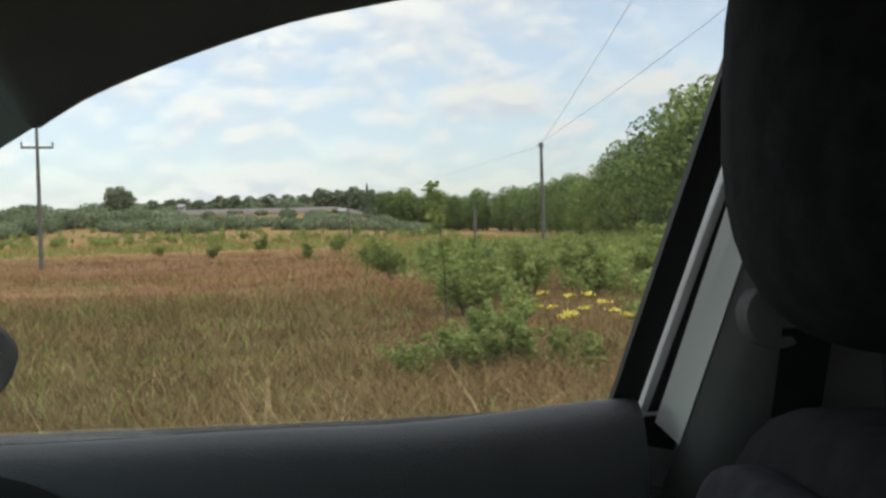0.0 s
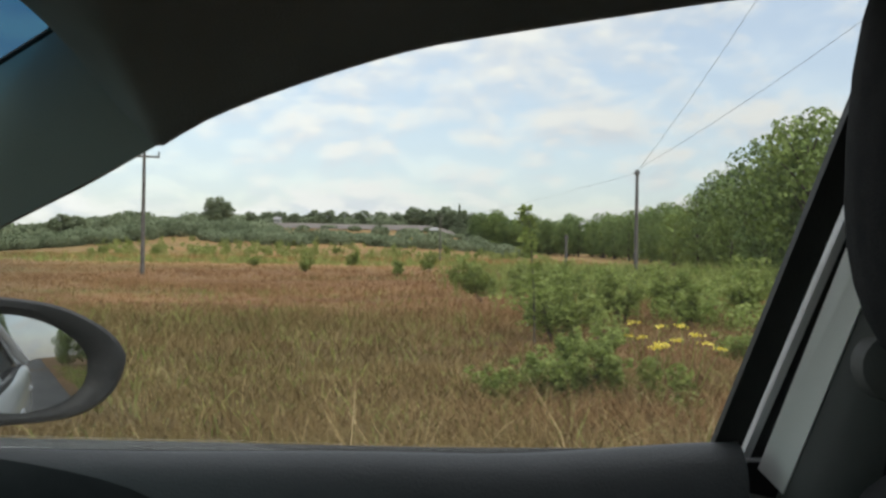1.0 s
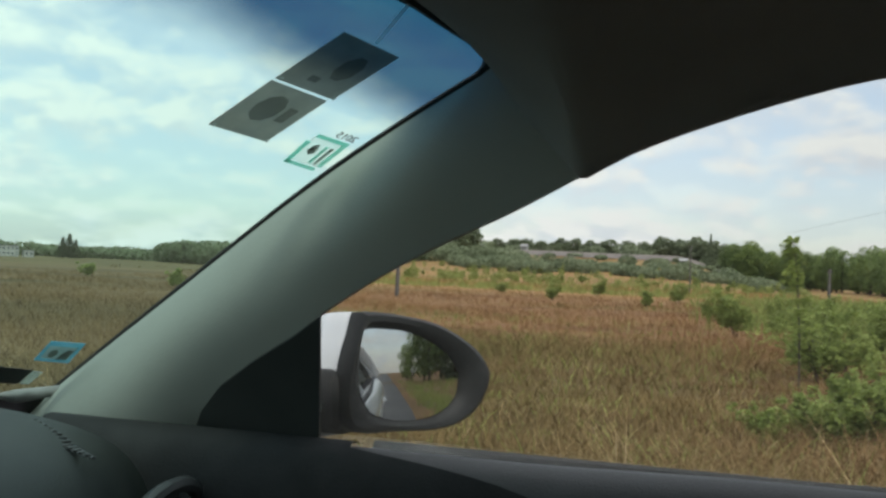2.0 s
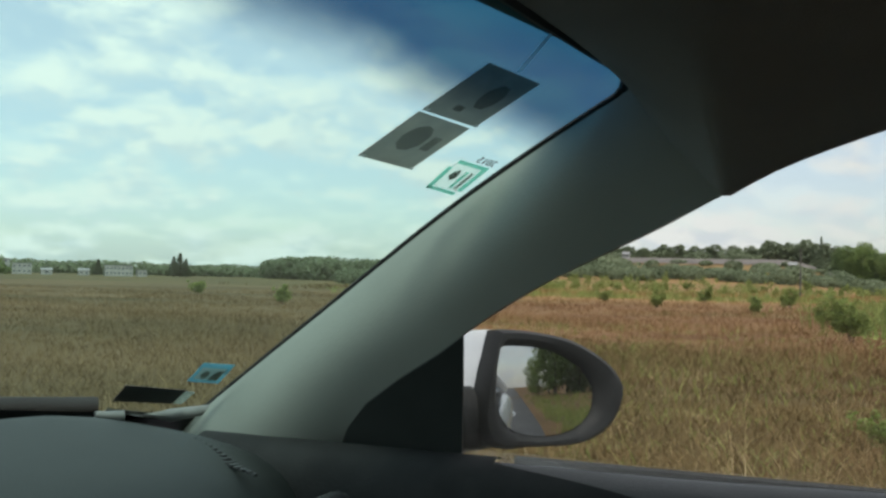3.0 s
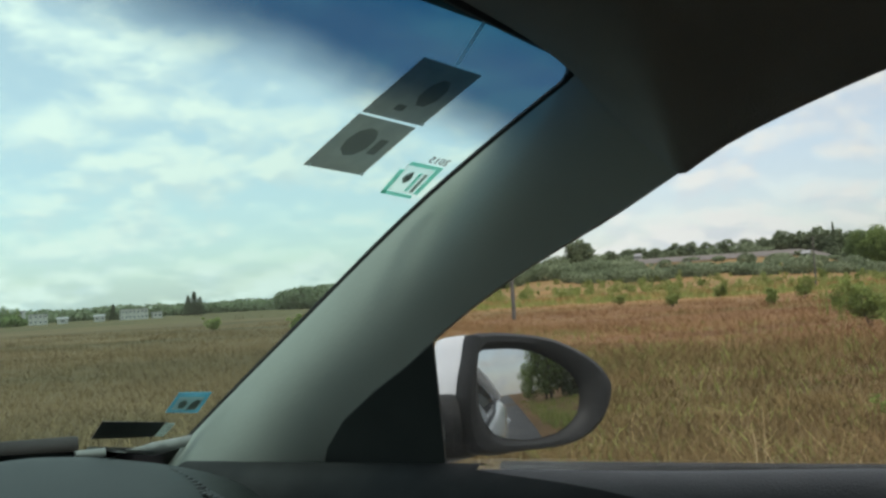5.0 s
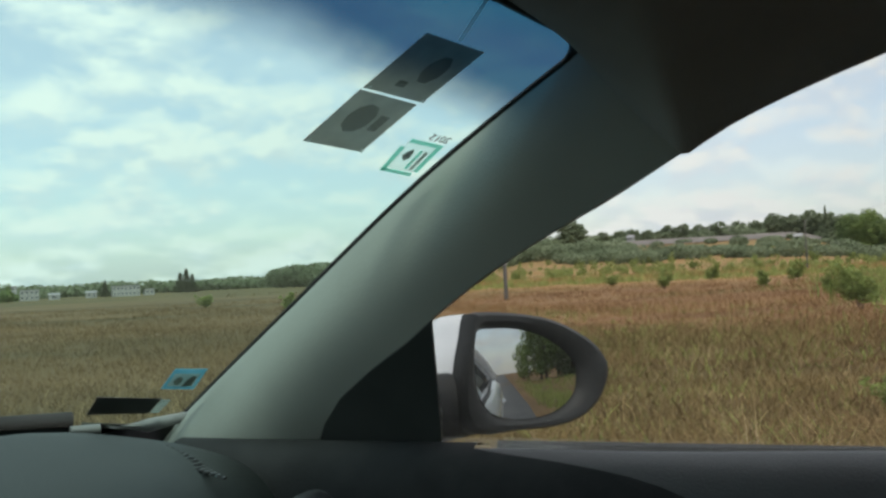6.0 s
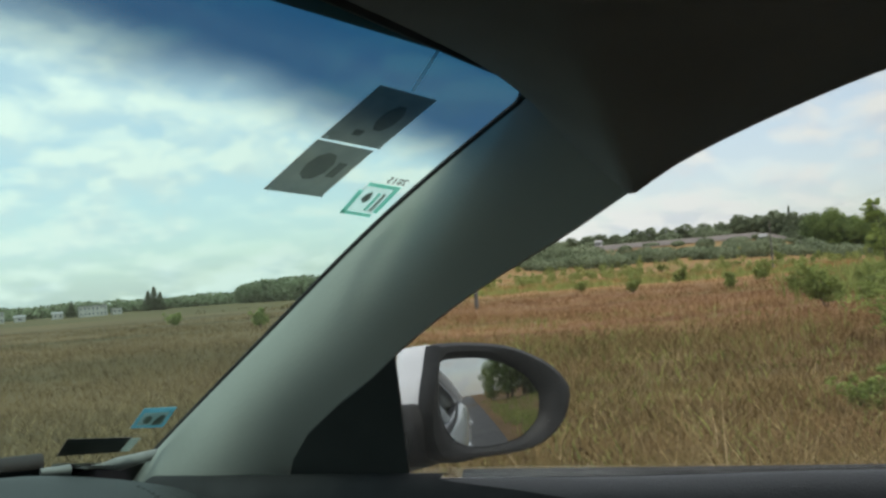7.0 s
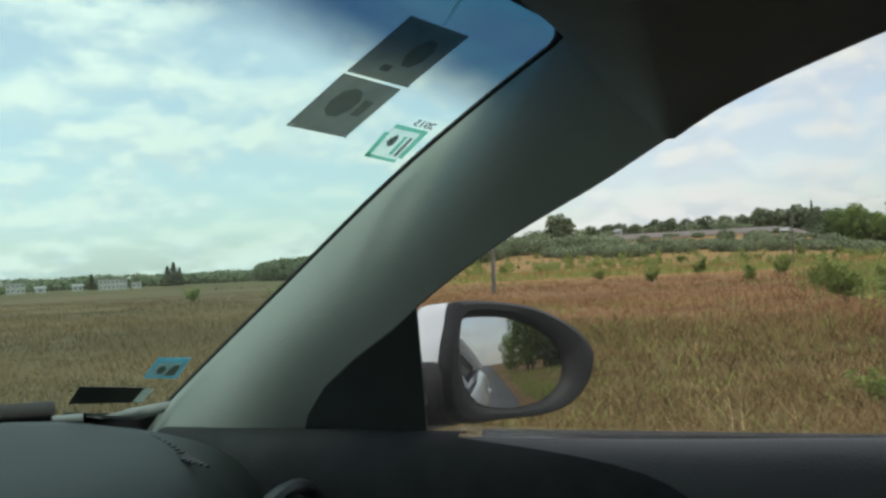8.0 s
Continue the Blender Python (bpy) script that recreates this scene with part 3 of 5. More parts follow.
for s in (1, -1):
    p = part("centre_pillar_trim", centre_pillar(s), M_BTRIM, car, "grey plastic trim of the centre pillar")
    # forward face in the paler tone, window light put into its colour
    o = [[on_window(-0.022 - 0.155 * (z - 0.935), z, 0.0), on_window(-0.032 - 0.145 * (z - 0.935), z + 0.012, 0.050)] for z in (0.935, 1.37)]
    part("lit_pillar_face", prism(flip([o[0][0], o[1][0], o[1][1], o[0][1]], s), (0.003 * s, -0.004, 0)), M_BTRIM_LIT, p, "forward face of the pillar trim, coloured pale for window light", smooth=False)
    bm = bmesh.new()
    c = Vector((0.533, -0.085, 1.059))
    tube(flip([c + Vector((-0.004, 0, 0)), c, c + Vector((0.02, 0, 0)), c + Vector((0.03, 0, 0))], s), [0.020, 0.029, 0.031, 0.028], 20, bm)
    part("belt_guide", bm, M_BTRIM, p, "round grey guide of the seat belt")
    bm = prism(flip([on_window(-0.085, 1.10, 0.100), on_window(-0.130, 1.10, 0.100), on_window(-0.20, 0.5, 0.085), on_window(-0.15, 0.5, 0.085)], s), (0.002 * s, 0, 0))
    part("seat_belt", bm, M_SEAT, p, "black webbing seat belt", smooth=False)

def rear_lining(s):
    """Dark lining of the rear door under its window."""
    prof = [(0.715, 0.955), (0.700, 0.975), (0.680, 0.978), (0.662, 0.965), (0.652, 0.93), (0.650, 0.85), (0.660, 0.72), (0.62, 0.66), (0.63, 0.58), (0.66, 0.36)]
    P = spline([(x, 0, z) for x, z in prof], 26)
    return grid([[Vector((p.x * s, -0.19 - 1.06 * i / 14, p.z + 0.012 * i / 14)) for p in P] for i in range(15)])


for s in (1, -1):
    part("rear_door_lining", rear_lining(s), M_SEAT, car, "dark lining of the rear door")

# ---- outside of the car ----
def body_side(s):
    """White flank with a shoulder line, from the front wheel to the tail."""
    prof = [(0.712, 0.938), (0.735, 0.932), (0.775, 0.90), (0.795, 0.86), (0.80, 0.74), (0.815, 0.60), (0.81, 0.45), (0.785, 0.30), (0.74, 0.25)]
    rows = []
    for i in range(37):
        y = 1.9 - 4.3 * i / 36
        nar = 0.10 * max(0, (-y - 1.2) / 1.2) ** 2 + 0.06 * max(0, (y - 1.2) / 0.7) ** 2
        up = 0.05 * max(0.0, min(1.0, (0.2 - y) / 1.5)) - 0.20 * max(0.0, min(1.0, (y - 1.0) / 0.5))
        rows.append(flip([Vector((x - nar, y, z + (up if z > 0.5 else 0))) for x, z in prof], s))
    return grid(rows)


for s in (1, -1):
    b = part("body_side", body_side(s), M_PAINT, car, "white painted car flank", thick=-0.004)
    bm = box(0.03, 0.17, 0.028, (0.80 * s, -0.05, 0.84), 0.010)
    part("door_handle", bm, M_PAINT, b)
    bm = box(0.03, 0.17, 0.028, (0.80 * s, -0.95, 0.865), 0.010)
    part("door_handle", bm, M_PAINT, b)
    o = flip([on_window(y, z, -0.012) for y, z in ((-0.27, 0.965), (-0.27, 1.36), (-0.7, 1.345), (-1.0, 1.30), (-1.22, 1.15), (-1.28, 1.0))], s)
    part("rear_side_glass", prism(o, (0.004 * s, 0, 0)), M_REAR, b, "dark tinted rear side window", smooth=False)
    rail = [(0.5, 1.315), (0.3, 1.372), (0.0, 1.41), (-0.4, 1.42), (-0.8, 1.40), (-1.2, 1.30), (-1.5, 1.12), (-1.75, 1.0)]
    bm = bmesh.new()
    tube(flip([on_window(y, z - 0.012, -0.045) for y, z in rail], s), 0.03, 10, bm)
    part("roof_rail", bm, M_PAINT, b)
    bm = bmesh.new()
    tube(flip([w.lerp(e, 0.55) + Vector((0.040, 0.022, 0.002)) for w, e in zip(spline(SCREEN_EDGE, 12)[2:], spline(REAR_EDGE, 12)[2:])], s), 0.026, 10, bm)
    part("outer_screen_pillar", bm, M_PAINT, b)
    bm = bmesh.new()
    tube(flip([on_window(y, z, -0.03) for y, z in ((0.8, 0.918), (0.3, 0.918), (-0.3, 0.93), (-0.9, 0.96), (-1.3, 0.975))], s), 0.009, 8, bm)
    part("waist_moulding", bm, M_RUBBER, b)
    bm = prism(flip([on_window(y, z, -0.006) for y, z in ((-0.086, 0.94), (-0.136, 1.39), (-0.27, 1.39), (-0.25, 0.94))], s), (0.01 * s, 0, 0))
    part("outer_pillar", bm, M_RUBBER, b, smooth=False)
    bm = prism(flip([on_window(y, z, -0.01) for y, z in ((-1.28, 0.95), (-1.22, 1.15), (-1.0, 1.30), (-0.95, 1.39), (-1.25, 1.30), (-1.5, 1.12), (-1.75, 1.0), (-1.75, 0.95))], s), (0.012 * s, 0, 0))
    part("rear_quarter", bm, M_PAINT, b, smooth=False)


def roof_skin():
    rows = []
    for p in spline([(0, 0.775, 1.385), (0, 0.6, 1.415), (0, 0.4, 1.437), (0, 0.0, 1.462), (0, -0.5, 1.46), (0, -1.0, 1.40)], 14):
        e = 0.53 - 0.6 * max(0, p.z - 1.40) * 0.3
        bow = 0.135 * smooth(0.4, 0.775, p.y)
        rows.append([Vector((e * u, p.y - bow * u * u, p.z - (0.045 - 0.02 * smooth(0.4, 0.775, p.y)) * u ** 4)) for u in [k / 8 - 1 for k in range(17)]])
    return grid(rows)


part("roof", roof_skin(), M_PAINT, car, "white painted roof", thick=0.002)


def bonnet():
    rows = []
    for i in range(10):
        y = 1.44 + 0.95 * i / 9
        z = 0.835 - 0.16 * (i / 9) - 0.10 * (i / 9) ** 4
        rows.append([Vector((0.74 * u, y - 0.08 * u * u, z - 0.03 * u ** 4)) for u in [k / 6 - 1 for k in range(13)]])
    return grid(rows)


part("bonnet", bonnet(), M_PAINT, car, "white painted bonnet", thick=0.003)
part("rear_shelf", prism([(-0.6, -1.15, 0.93), (0.6, -1.15, 0.93), (0.55, -1.75, 0.96), (-0.55, -1.75, 0.96)], (0, 0, -0.02)), M_SEAT, car, smooth=False)
part("rear_glass", prism([(-0.52, -1.05, 1.38), (0.52, -1.05, 1.38), (0.58, -1.72, 0.98), (-0.58, -1.72, 0.98)], (0, 0, 0.004)), M_GLASS, car, smooth=False)
part("tailgate", prism([(-0.66, -1.74, 0.98), (0.66, -1.74, 0.98), (0.66, -2.30, 0.92), (0.66, -2.36, 0.35), (-0.66, -2.36, 0.35), (-0.66, -2.30, 0.92)], (0, 0.01, -0.01)), M_PAINT, car, smooth=False)
part("cabin_floor", box(1.44, 3.4, 0.03, (0, -0.2, 0.30), 0.005), M_SEAT, car)
part("bulkhead", box(1.40, 0.03, 0.62, (0, 1.42, 0.60), 0.005), M_BLACK, car)
part("cowl", prism([(-0.78, 1.36, 0.90), (0.78, 1.36, 0.90), (0.72, 1.56, 0.86), (-0.72, 1.56, 0.86)], (0, 0, -0.02)), M_BLACK, car, smooth=False)
for sx in (1, -1):
    for wy in (1.45, -1.35):
        bm = bmesh.new()
        bmesh.ops.create_cone(bm, cap_ends=True, segments=28, radius1=0.31, radius2=0.31, depth=0.19)
        bmesh.ops.bevel(bm, geom=[e for e in bm.edges if abs(e.verts[0].co.z - e.verts[1].co.z) < 1e-4], offset=0.03, segments=2, affect="EDGES")
        bmesh.ops.rotate(bm, matrix=Matrix.Rotation(radians(90), 3, "Y"), verts=bm.verts)
        bmesh.ops.translate(bm, vec=(0.69 * sx, wy, 0.31), verts=bm.verts)
        w = part("wheel", bm, M_RUBBER, car)
        bm = bmesh.new()
        bmesh.ops.create_cone(bm, cap_ends=True, segments=24, radius1=0.20, radius2=0.17, depth=0.03)
        bmesh.ops.rotate(bm, matrix=Matrix.Rotation(radians(90 * sx), 3, "Y"), verts=bm.verts)
        bmesh.ops.translate(bm, vec=(0.79 * sx, wy, 0.31), verts=bm.verts)
        part("rim", bm, M_METAL, w)


# outer mirror, facing back and towards the driver
MN = Vector((-0.586, -0.808, 0.061)).normalized()
ME1 = Vector((0.808, -0.586, 0)).normalized()
ME2 = ME1.cross(MN).normalized()
if ME2.z < 0:
    ME2 = -ME2
MC = Vector((0.852, 0.793, 1.012))


def around(points, n=72):
    """A closed smooth outline through a few (a, b) points, sampled evenly by angle; a along ME1, b along ME2."""
    m = len(points)
    loop = [Vector((*p, 0)) for p in points]
    curve = spline([loop[-1]] + loop + loop[:2], 12 * (m + 2) + 1)[12:12 * (m + 1)]
    ang = np.array([math.atan2(p.y, p.x) for p in curve])
    rad = np.array([p.length for p in curve])
    o = np.argsort(ang)
    t = np.linspace(-math.pi, math.pi, n, endpoint=False)
    r = np.interp(t, ang[o], rad[o], period=2 * math.pi)
    return [(k * math.cos(q), k * math.sin(q)) for q, k in zip(t, r)]


def at_mirror(a, b, d=0.0):
    return MC + ME1 * a + ME2 * b + MN * d


GLASS = around([(0.0800, -0.006), (0.0755, 0.006), (0.059, 0.024), (0.026, 0.043), (-0.012, 0.0545), (-0.050, 0.058), (-0.073, 0.0575), (-0.080, 0.048), (-0.0835, 0.012), (-0.083, -0.010), (-0.0765, -0.031), (-0.060, -0.048), (-0.028, -0.0575), (0.005, -0.059), (0.043, -0.053), (0.073, -0.034)])
RIM = around([(0.1325, -0.008), (0.127, 0.009), (0.108, 0.030), (0.070, 0.052), (0.029, 0.067), (-0.028, 0.0765), (-0.070, 0.0795), (-0.079, 0.077), (-0.087, 0.050), (-0.096, 0.022), (-0.106, -0.03), (-0.100, -0.060), (-0.075, -0.071), (-0.030, -0.0715), (0.030, -0.0735), (0.070, -0.069), (0.100, -0.056), (0.121, -0.036)])
rows = []
for u, k1, d in ((0.0, 0.97, -0.010), (0.0, 1.0, -0.002), (0.12, 1.0, 0.004), (0.45, 1.0, 0.010), (0.8, 1.0, 0.010), (1.0, 1.0, 0.003), (1.0, 1.005, -0.008), (1.0, 1.0, -0.022)):
    rows.append([at_mirror((ga + (ra - ga) * u) * k1, (gb + (rb - gb) * u) * k1, d - 0.040 * ga * (1 - u)) for (ga, gb), (ra, rb) in zip(GLASS, RIM)])
mir = part("side_mirror", grid(rows, True), M_BEZEL, car, "charcoal plastic rim of the outer mirror")
rows = []
for k1, o, d in ((0.995, 0, -0.016), (1.0, 0, -0.04), (1.0, 0.0, -0.072), (0.96, 0.0, -0.098), (0.84, 0.0, -0.118), (0.5, 0, -0.130), (0.02, 0, -0.133)):
    rows.append([at_mirror(0.01 + (a - 0.01) * k1 + o, b * k1, d) for a, b in RIM])
part("mirror_cap", grid(rows, True), M_PAINT, mir, "white painted mirror shell")
rows = []
for k1 in (1.0, 0.8, 0.6, 0.4, 0.2, 0.02):
    rows.append([at_mirror(a * k1, b * k1, 0.001 - 0.040 * a * k1 + ((0.08 ** 2) - ((a * k1) ** 2 + (b * k1) ** 2)) / 2.6) for a, b in GLASS])
part("mirror_glass", grid(rows, True), M_MIRROR, mir, "convex silvered mirror glass")
bm = bmesh.new()
rows = []
for u in range(7):
    w = u / 6
    c = Vector((0.745, 0.915, 0.975)).lerp(at_mirror(-0.075, -0.034, -0.030), w)
    hh, dd = 0.046 - 0.006 * w, 0.045 - 0.016 * w
    rows.append([c + Vector((0, dd * math.cos(t), hh * math.sin(t))) for t in [2 * math.pi * k / 16 for k in range(16)]])
part("mirror_foot", grid(rows, True), M_BEZEL, mir, "black plastic foot of the mirror")


# wiper lying at the foot of the glass
edge = [Vector(p) for p in spline([on_screen(x, y, 0.004) for x, y in ((0.812, 1.275), (0.765, 1.305), (0.70, 1.350), (0.60, 1.418), (0.40, 1.485), (0.20, 1.53), (0.0, 1.55))], 16)]
base = [p + Vector((0.01, 0.14, -0.125)) for p in edge]
for s in (1, -1):
    part("screen_foot", grid([flip(edge, s), flip(base, s)]), M_BLACK, car, "black painted foot of the windscreen", smooth=False)
wip = part("wiper", tube([on_screen(x, y, -0.012) for x, y in ((0.0, 1.60), (0.3, 1.552), (0.583, 1.447), (0.680, 1.377))], [0.0115, 0.0115, 0.011, 0.0105], 10), M_MATT, car, "black windscreen wiper at rest")
part("wiper_arm", tube([on_screen(x, y, 0.010) for x, y in ((0.668, 1.372), (0.700, 1.350), (0.748, 1.310), (0.772, 1.268), (0.780, 1.245))], [0.0055, 0.0075, 0.0095, 0.007, 0.003], 10), M_SILVER, wip, "pale grey wiper arm")
part("cowl_flap", prism([on_screen(x, y, -0.004) for x, y in ((0.703, 1.392), (0.686, 1.366), (0.766, 1.322), (0.782, 1.334))], (0, 0.002, -0.003)), M_FLAP, car, "pale beige flap below the wiper", smooth=False)


# ---- seats ----
def cushion(cx, cy, cz, sx, sy, sz, p=3.2, lean=0.0, n=18, m=28):
    """A padded block: a superellipsoid, leaned back."""
    rows = []
    for i in range(n + 1):
        v = -math.pi / 2 + math.pi * i / n
        row = []
        for j in range(m):
            h = 2 * math.pi * j / m
            f = lambda c: math.copysign(abs(c) ** (2 / p), c)
            x, y, z = sx * f(math.cos(v)) * f(math.cos(h)), sy * f(math.cos(v)) * f(math.sin(h)), sz * f(math.sin(v))
            row.append(Vector((cx + x, cy + y - lean * z, cz + z)))
        rows.append(row)
    bm = grid(rows, True)
    bmesh.ops.remove_doubles(bm, verts=bm.verts, dist=1e-4)
    return bm


# inner rear-view mirror
bm = cushion(0, 0, 0, 0.128, 0.034, 0.042, 2.9)
bmesh.ops.rotate(bm, matrix=Matrix.Rotation(radians(-12), 3, "Z"), verts=bm.verts)
bmesh.ops.translate(bm, vec=(-0.232, 0.735, 1.283), verts=bm.verts)
rv = part("rear_view_mirror", bm, M_MIRRORBACK, car, "rounded dark grey rear-view mirror on the windscreen")
part("mirror_stalk", tube([(-0.22, 0.75, 1.33), (-0.20, 0.79, 1.352), (-0.18, 0.82, 1.352)], 0.011, 8), M_BLACK, rv)


def car_seat(x):
    st = thing("front_seat", "black fabric front car seat with a large headrest", "car seat", (x, -0.05, 0.315), "front seats")
    part("seat_cushion", cushion(0, 0.30, 0.14, 0.25, 0.28, 0.13, 4), M_SEAT, st)
    part("backrest", cushion(0, -0.02, 0.37, 0.255, 0.075, 0.31, 4, 0.12), M_SEAT, st)
    part("backrest_panel", cushion(0.03, 0.055, 0.44, 0.15, 0.03, 0.20, 4, 0.12), M_SEAT2, st, "grey striped centre of the backrest")
    part("headrest", cushion(0, -0.038, 0.925, 0.155, 0.095, 0.188, 2.6, 0.05), M_SEAT, st, "large black headrest")
    for dx in (-0.06, 0.06):
        part("headrest_post", tube([(dx, -0.07, 0.60), (dx, -0.06, 0.82)], 0.006, 8), M_MATT, st)
    return st


near_seat = car_seat(0.345)
copy_thing(near_seat, pose(-0.375, -0.55, 0.315))
bench = thing("bench_seat", "black fabric rear bench seat", "car seat", (0, -0.95, 0.315))
part("seat_cushion", cushion(0, 0, 0.14, 0.60, 0.26, 0.13, 4), M_SEAT, bench)
part("backrest", cushion(0, -0.24, 0.40, 0.60, 0.08, 0.26, 4, 0.2), M_SEAT, bench)


# ---- stickers on the windscreen ----
def sheet(corners, inside, mat, name, parent, label=""):
    o = [on_screen(x, y, inside) for x, y in corners]
    n = (o[1] - o[0]).cross(o[2] - o[0]).normalized()
    return part(name, prism(o, n * 0.0006), mat, parent, label, smooth=False)


def within(c, u, v):
    a, b, d, e = [Vector((*p, 0)) for p in c]
    p = a.lerp(b, u).lerp(e.lerp(d, u), v)
    return (p.x, p.y)


def patch(c, u0, u1, v0, v1):
    return [within(c, u0, v0), within(c, u1, v0), within(c, u1, v1), within(c, u0, v1)]


CARD1 = [(0.441, 0.871), (0.5065, 0.8445), (0.490, 0.776), (0.4235, 0.801)]
CARD2 = [(0.4235, 0.798), (0.492, 0.771), (0.478, 0.7025), (0.4085, 0.7285)]
for C, prints in ((CARD1, ((0.40, 0.58, 0.21, 0.27, 9), (0.74, 0.56, 0.10, 0.20, 4))), (CARD2, ((0.40, 0.22, 0.10, 0.07, 4), (0.62, 0.55, 0.16, 0.25, 8)))):
    k = thing("windscreen_card", "smoky grey card stuck inside the windscreen", "card", group="cards on the windscreen")
    sheet(C, 0.004, M_CARD, "card", k)
    for pu, pv, ru, rv_, n in prints:
        sheet([within(C, pu + ru * math.cos(a), pv + rv_ * math.sin(a)) for a in [2 * math.pi * (q + 0.5) / n for q in range(n)]], 0.006, M_PRINT, "print", k)
    for u in (0.04, 0.96):
        sheet(patch(C, u - 0.025, u + 0.025, 0.02, 0.07), 0.006, M_CLEARPRINT, "eyelet", k)

HEX = [(0.548, 0.845), (0.589, 0.827), (0.571, 0.783), (0.527, 0.803)]
st = thing("vignette_sticker", "clear sticker with a mint-green border and a dark drop mark", "sticker")
sheet(patch(HEX, 0.10, 0.90, 0.10, 0.90), 0.004, M_CLEARPRINT, "sticker_sheet", st)
for q in ((0.0, 0.12, 0.0, 0.75), (0.88, 1.0, 0.15, 1.0), (0.0, 0.9, 0.0, 0.09), (0.12, 0.88, 0.90, 1.0)):
    sheet(patch(HEX, *q), 0.005, M_GREEN, "green_border", st)
sheet([within(HEX, u, v) for u, v in ((0.22, 0.52), (0.34, 0.40), (0.44, 0.50), (0.42, 0.66), (0.36, 0.76), (0.26, 0.66))], 0.006, M_CARD_DARK, "drop_mark", st)
sheet(patch(HEX, 0.55, 0.62, 0.2, 0.75), 0.006, M_GREEN, "text_bar", st)
sheet(patch(HEX, 0.70, 0.77, 0.2, 0.75), 0.006, M_CARD, "text_bar", st)


def lettering(text, size, origin, along, upward, mat, parent):
    """Flat letters of the built-in font, turned into a mesh."""
    cu = bpy.data.curves.new("year", "FONT")
    cu.body, cu.size, cu.extrude = text, size, 0.0003
    tmp = new("year_tmp", cu)
    dg = bpy.context.evaluated_depsgraph_get()
    me = bpy.data.meshes.new_from_object(tmp.evaluated_get(dg))
    bpy.data.objects.remove(tmp)
    a, u = along.normalized(), upward.normalized()
    n = a.cross(u).normalized()
    u = n.cross(a)
    m = Matrix(((a.x, u.x, n.x, origin.x), (a.y, u.y, n.y, origin.y), (a.z, u.z, n.z, origin.z), (0, 0, 0, 1)))
    me.transform(m)
    me.materials.clear()
    return part("year", me, mat, parent, smooth=False)


lettering("2015", 0.0135, on_screen(0.570, 0.779, 0.006), on_screen(0.530, 0.797) - on_screen(0.570, 0.779), on_screen(0.540, 0.74) - on_screen(0.548, 0.778), M_CARD_DARK, st)

BLUE = [(0.6965, 1.2445), (0.7335, 1.221), (0.7105, 1.180), (0.675, 1.204)]
st = thing("parking_sticker", "small sky-blue sticker with two dark blots", "sticker")
for q in ((0.0, 0.10, 0.0, 1.0), (0.90, 1.0, 0.0, 1.0), (0.10, 0.90, 0.0, 0.12), (0.10, 0.90, 0.78, 1.0)):
    sheet(patch(BLUE, *q), 0.005, M_BLUE, "blue_border", st)
sheet(patch(BLUE, 0.10, 0.90, 0.12, 0.78), 0.004, M_PALE, "pale_field", st)
sheet([within(BLUE, 0.30 + 0.12 * math.cos(a), 0.5 + 0.2 * math.sin(a)) for a in [k * math.pi / 5 for k in range(10)]], 0.008, M_CARD, "blot", st)
sheet([within(BLUE, u, v) for u, v in ((0.52, 0.22), (0.80, 0.26), (0.78, 0.72), (0.64, 0.72), (0.54, 0.5))], 0.008, M_CARD, "blot", st)

BAR = [(0.664, 1.3395), (0.743, 1.287), (0.7295, 1.2535), (0.6435, 1.3015)]
st = thing("barcode_label", "black label with pale bars at the foot of the windscreen", "label")
sheet(patch(BAR, 0.0, 0.86, 0.0, 1.0), 0.004, M_LABEL, "label_sheet", st)
for k in range(6):
    sheet(patch(BAR, 0.87, 1.0, 0.06 + 0.155 * k, 0.14 + 0.155 * k), 0.004, M_PALE, "pale_bar", st)
st = thing("glass_strip", "thin pale strip stuck to the windscreen's shade band", "sticker")
sheet([(0.4425, 0.7135), (0.4455, 0.7115), (0.4105, 0.667), (0.4075, 0.669)], 0.004, M_CLEARPRINT, "strip", st)


# ---- the land ----
def land(x, y):
    """Height of the ground: a flat field that rises to a low bank far off on the passenger's side."""
    r, az = 0.82 * math.hypot(x, y), (math.degrees(math.atan2(y, x)) - 2.0) / 0.82
    h = -0.06 - 0.30 * smooth(2.4, 4.5, abs(x)) * smooth(3.0, 5.0, r)
    h += 0.12 * noise.noise((x * 0.12, y * 0.12, 0)) * smooth(5, 12, r)
    rise = smooth(-6, 1, az) * (1 - smooth(16, 30, az))
    h += 9.0 * rise * smooth(150, 330, r) * (1 - 0.7 * smooth(500, 1200, r))
    h += 3.5 * rise * smooth(240, 335, r)
    h += 2.2 * smooth(150, 400, r) * smooth(-60, -10, az) * (1 - smooth(-6, 1, az))
    h += 1.2 * smooth(200, 700, r) * smooth(25, 40, az) * (1 - smooth(100, 140, az))
    return h


def build_ground():
    radii = [0] + [2.5 * 1.105 ** k for k in range(74)]
    rows = []
    for r in radii[1:]:
        row = []
        for k in range(180):
            a = 2 * math.pi * k / 180
            x, y = r * math.cos(a), r * math.sin(a)
            row.append((x, y, land(x, y)))
        rows.append(row)
    bm = grid(rows, True)
    bm.verts.ensure_lookup_table()
    ring = [bm.verts[k] for k in range(180)]
    c = bm.verts.new((0, 0, -0.06))
    for k in range(180):
        bm.faces.new((c, ring[k], ring[(k + 1) % 180]))
    return bm


tagged(part("ground", build_ground(), M_FIELD), "dry red-brown field with green patches reaching the horizon", "field", kind="structure")

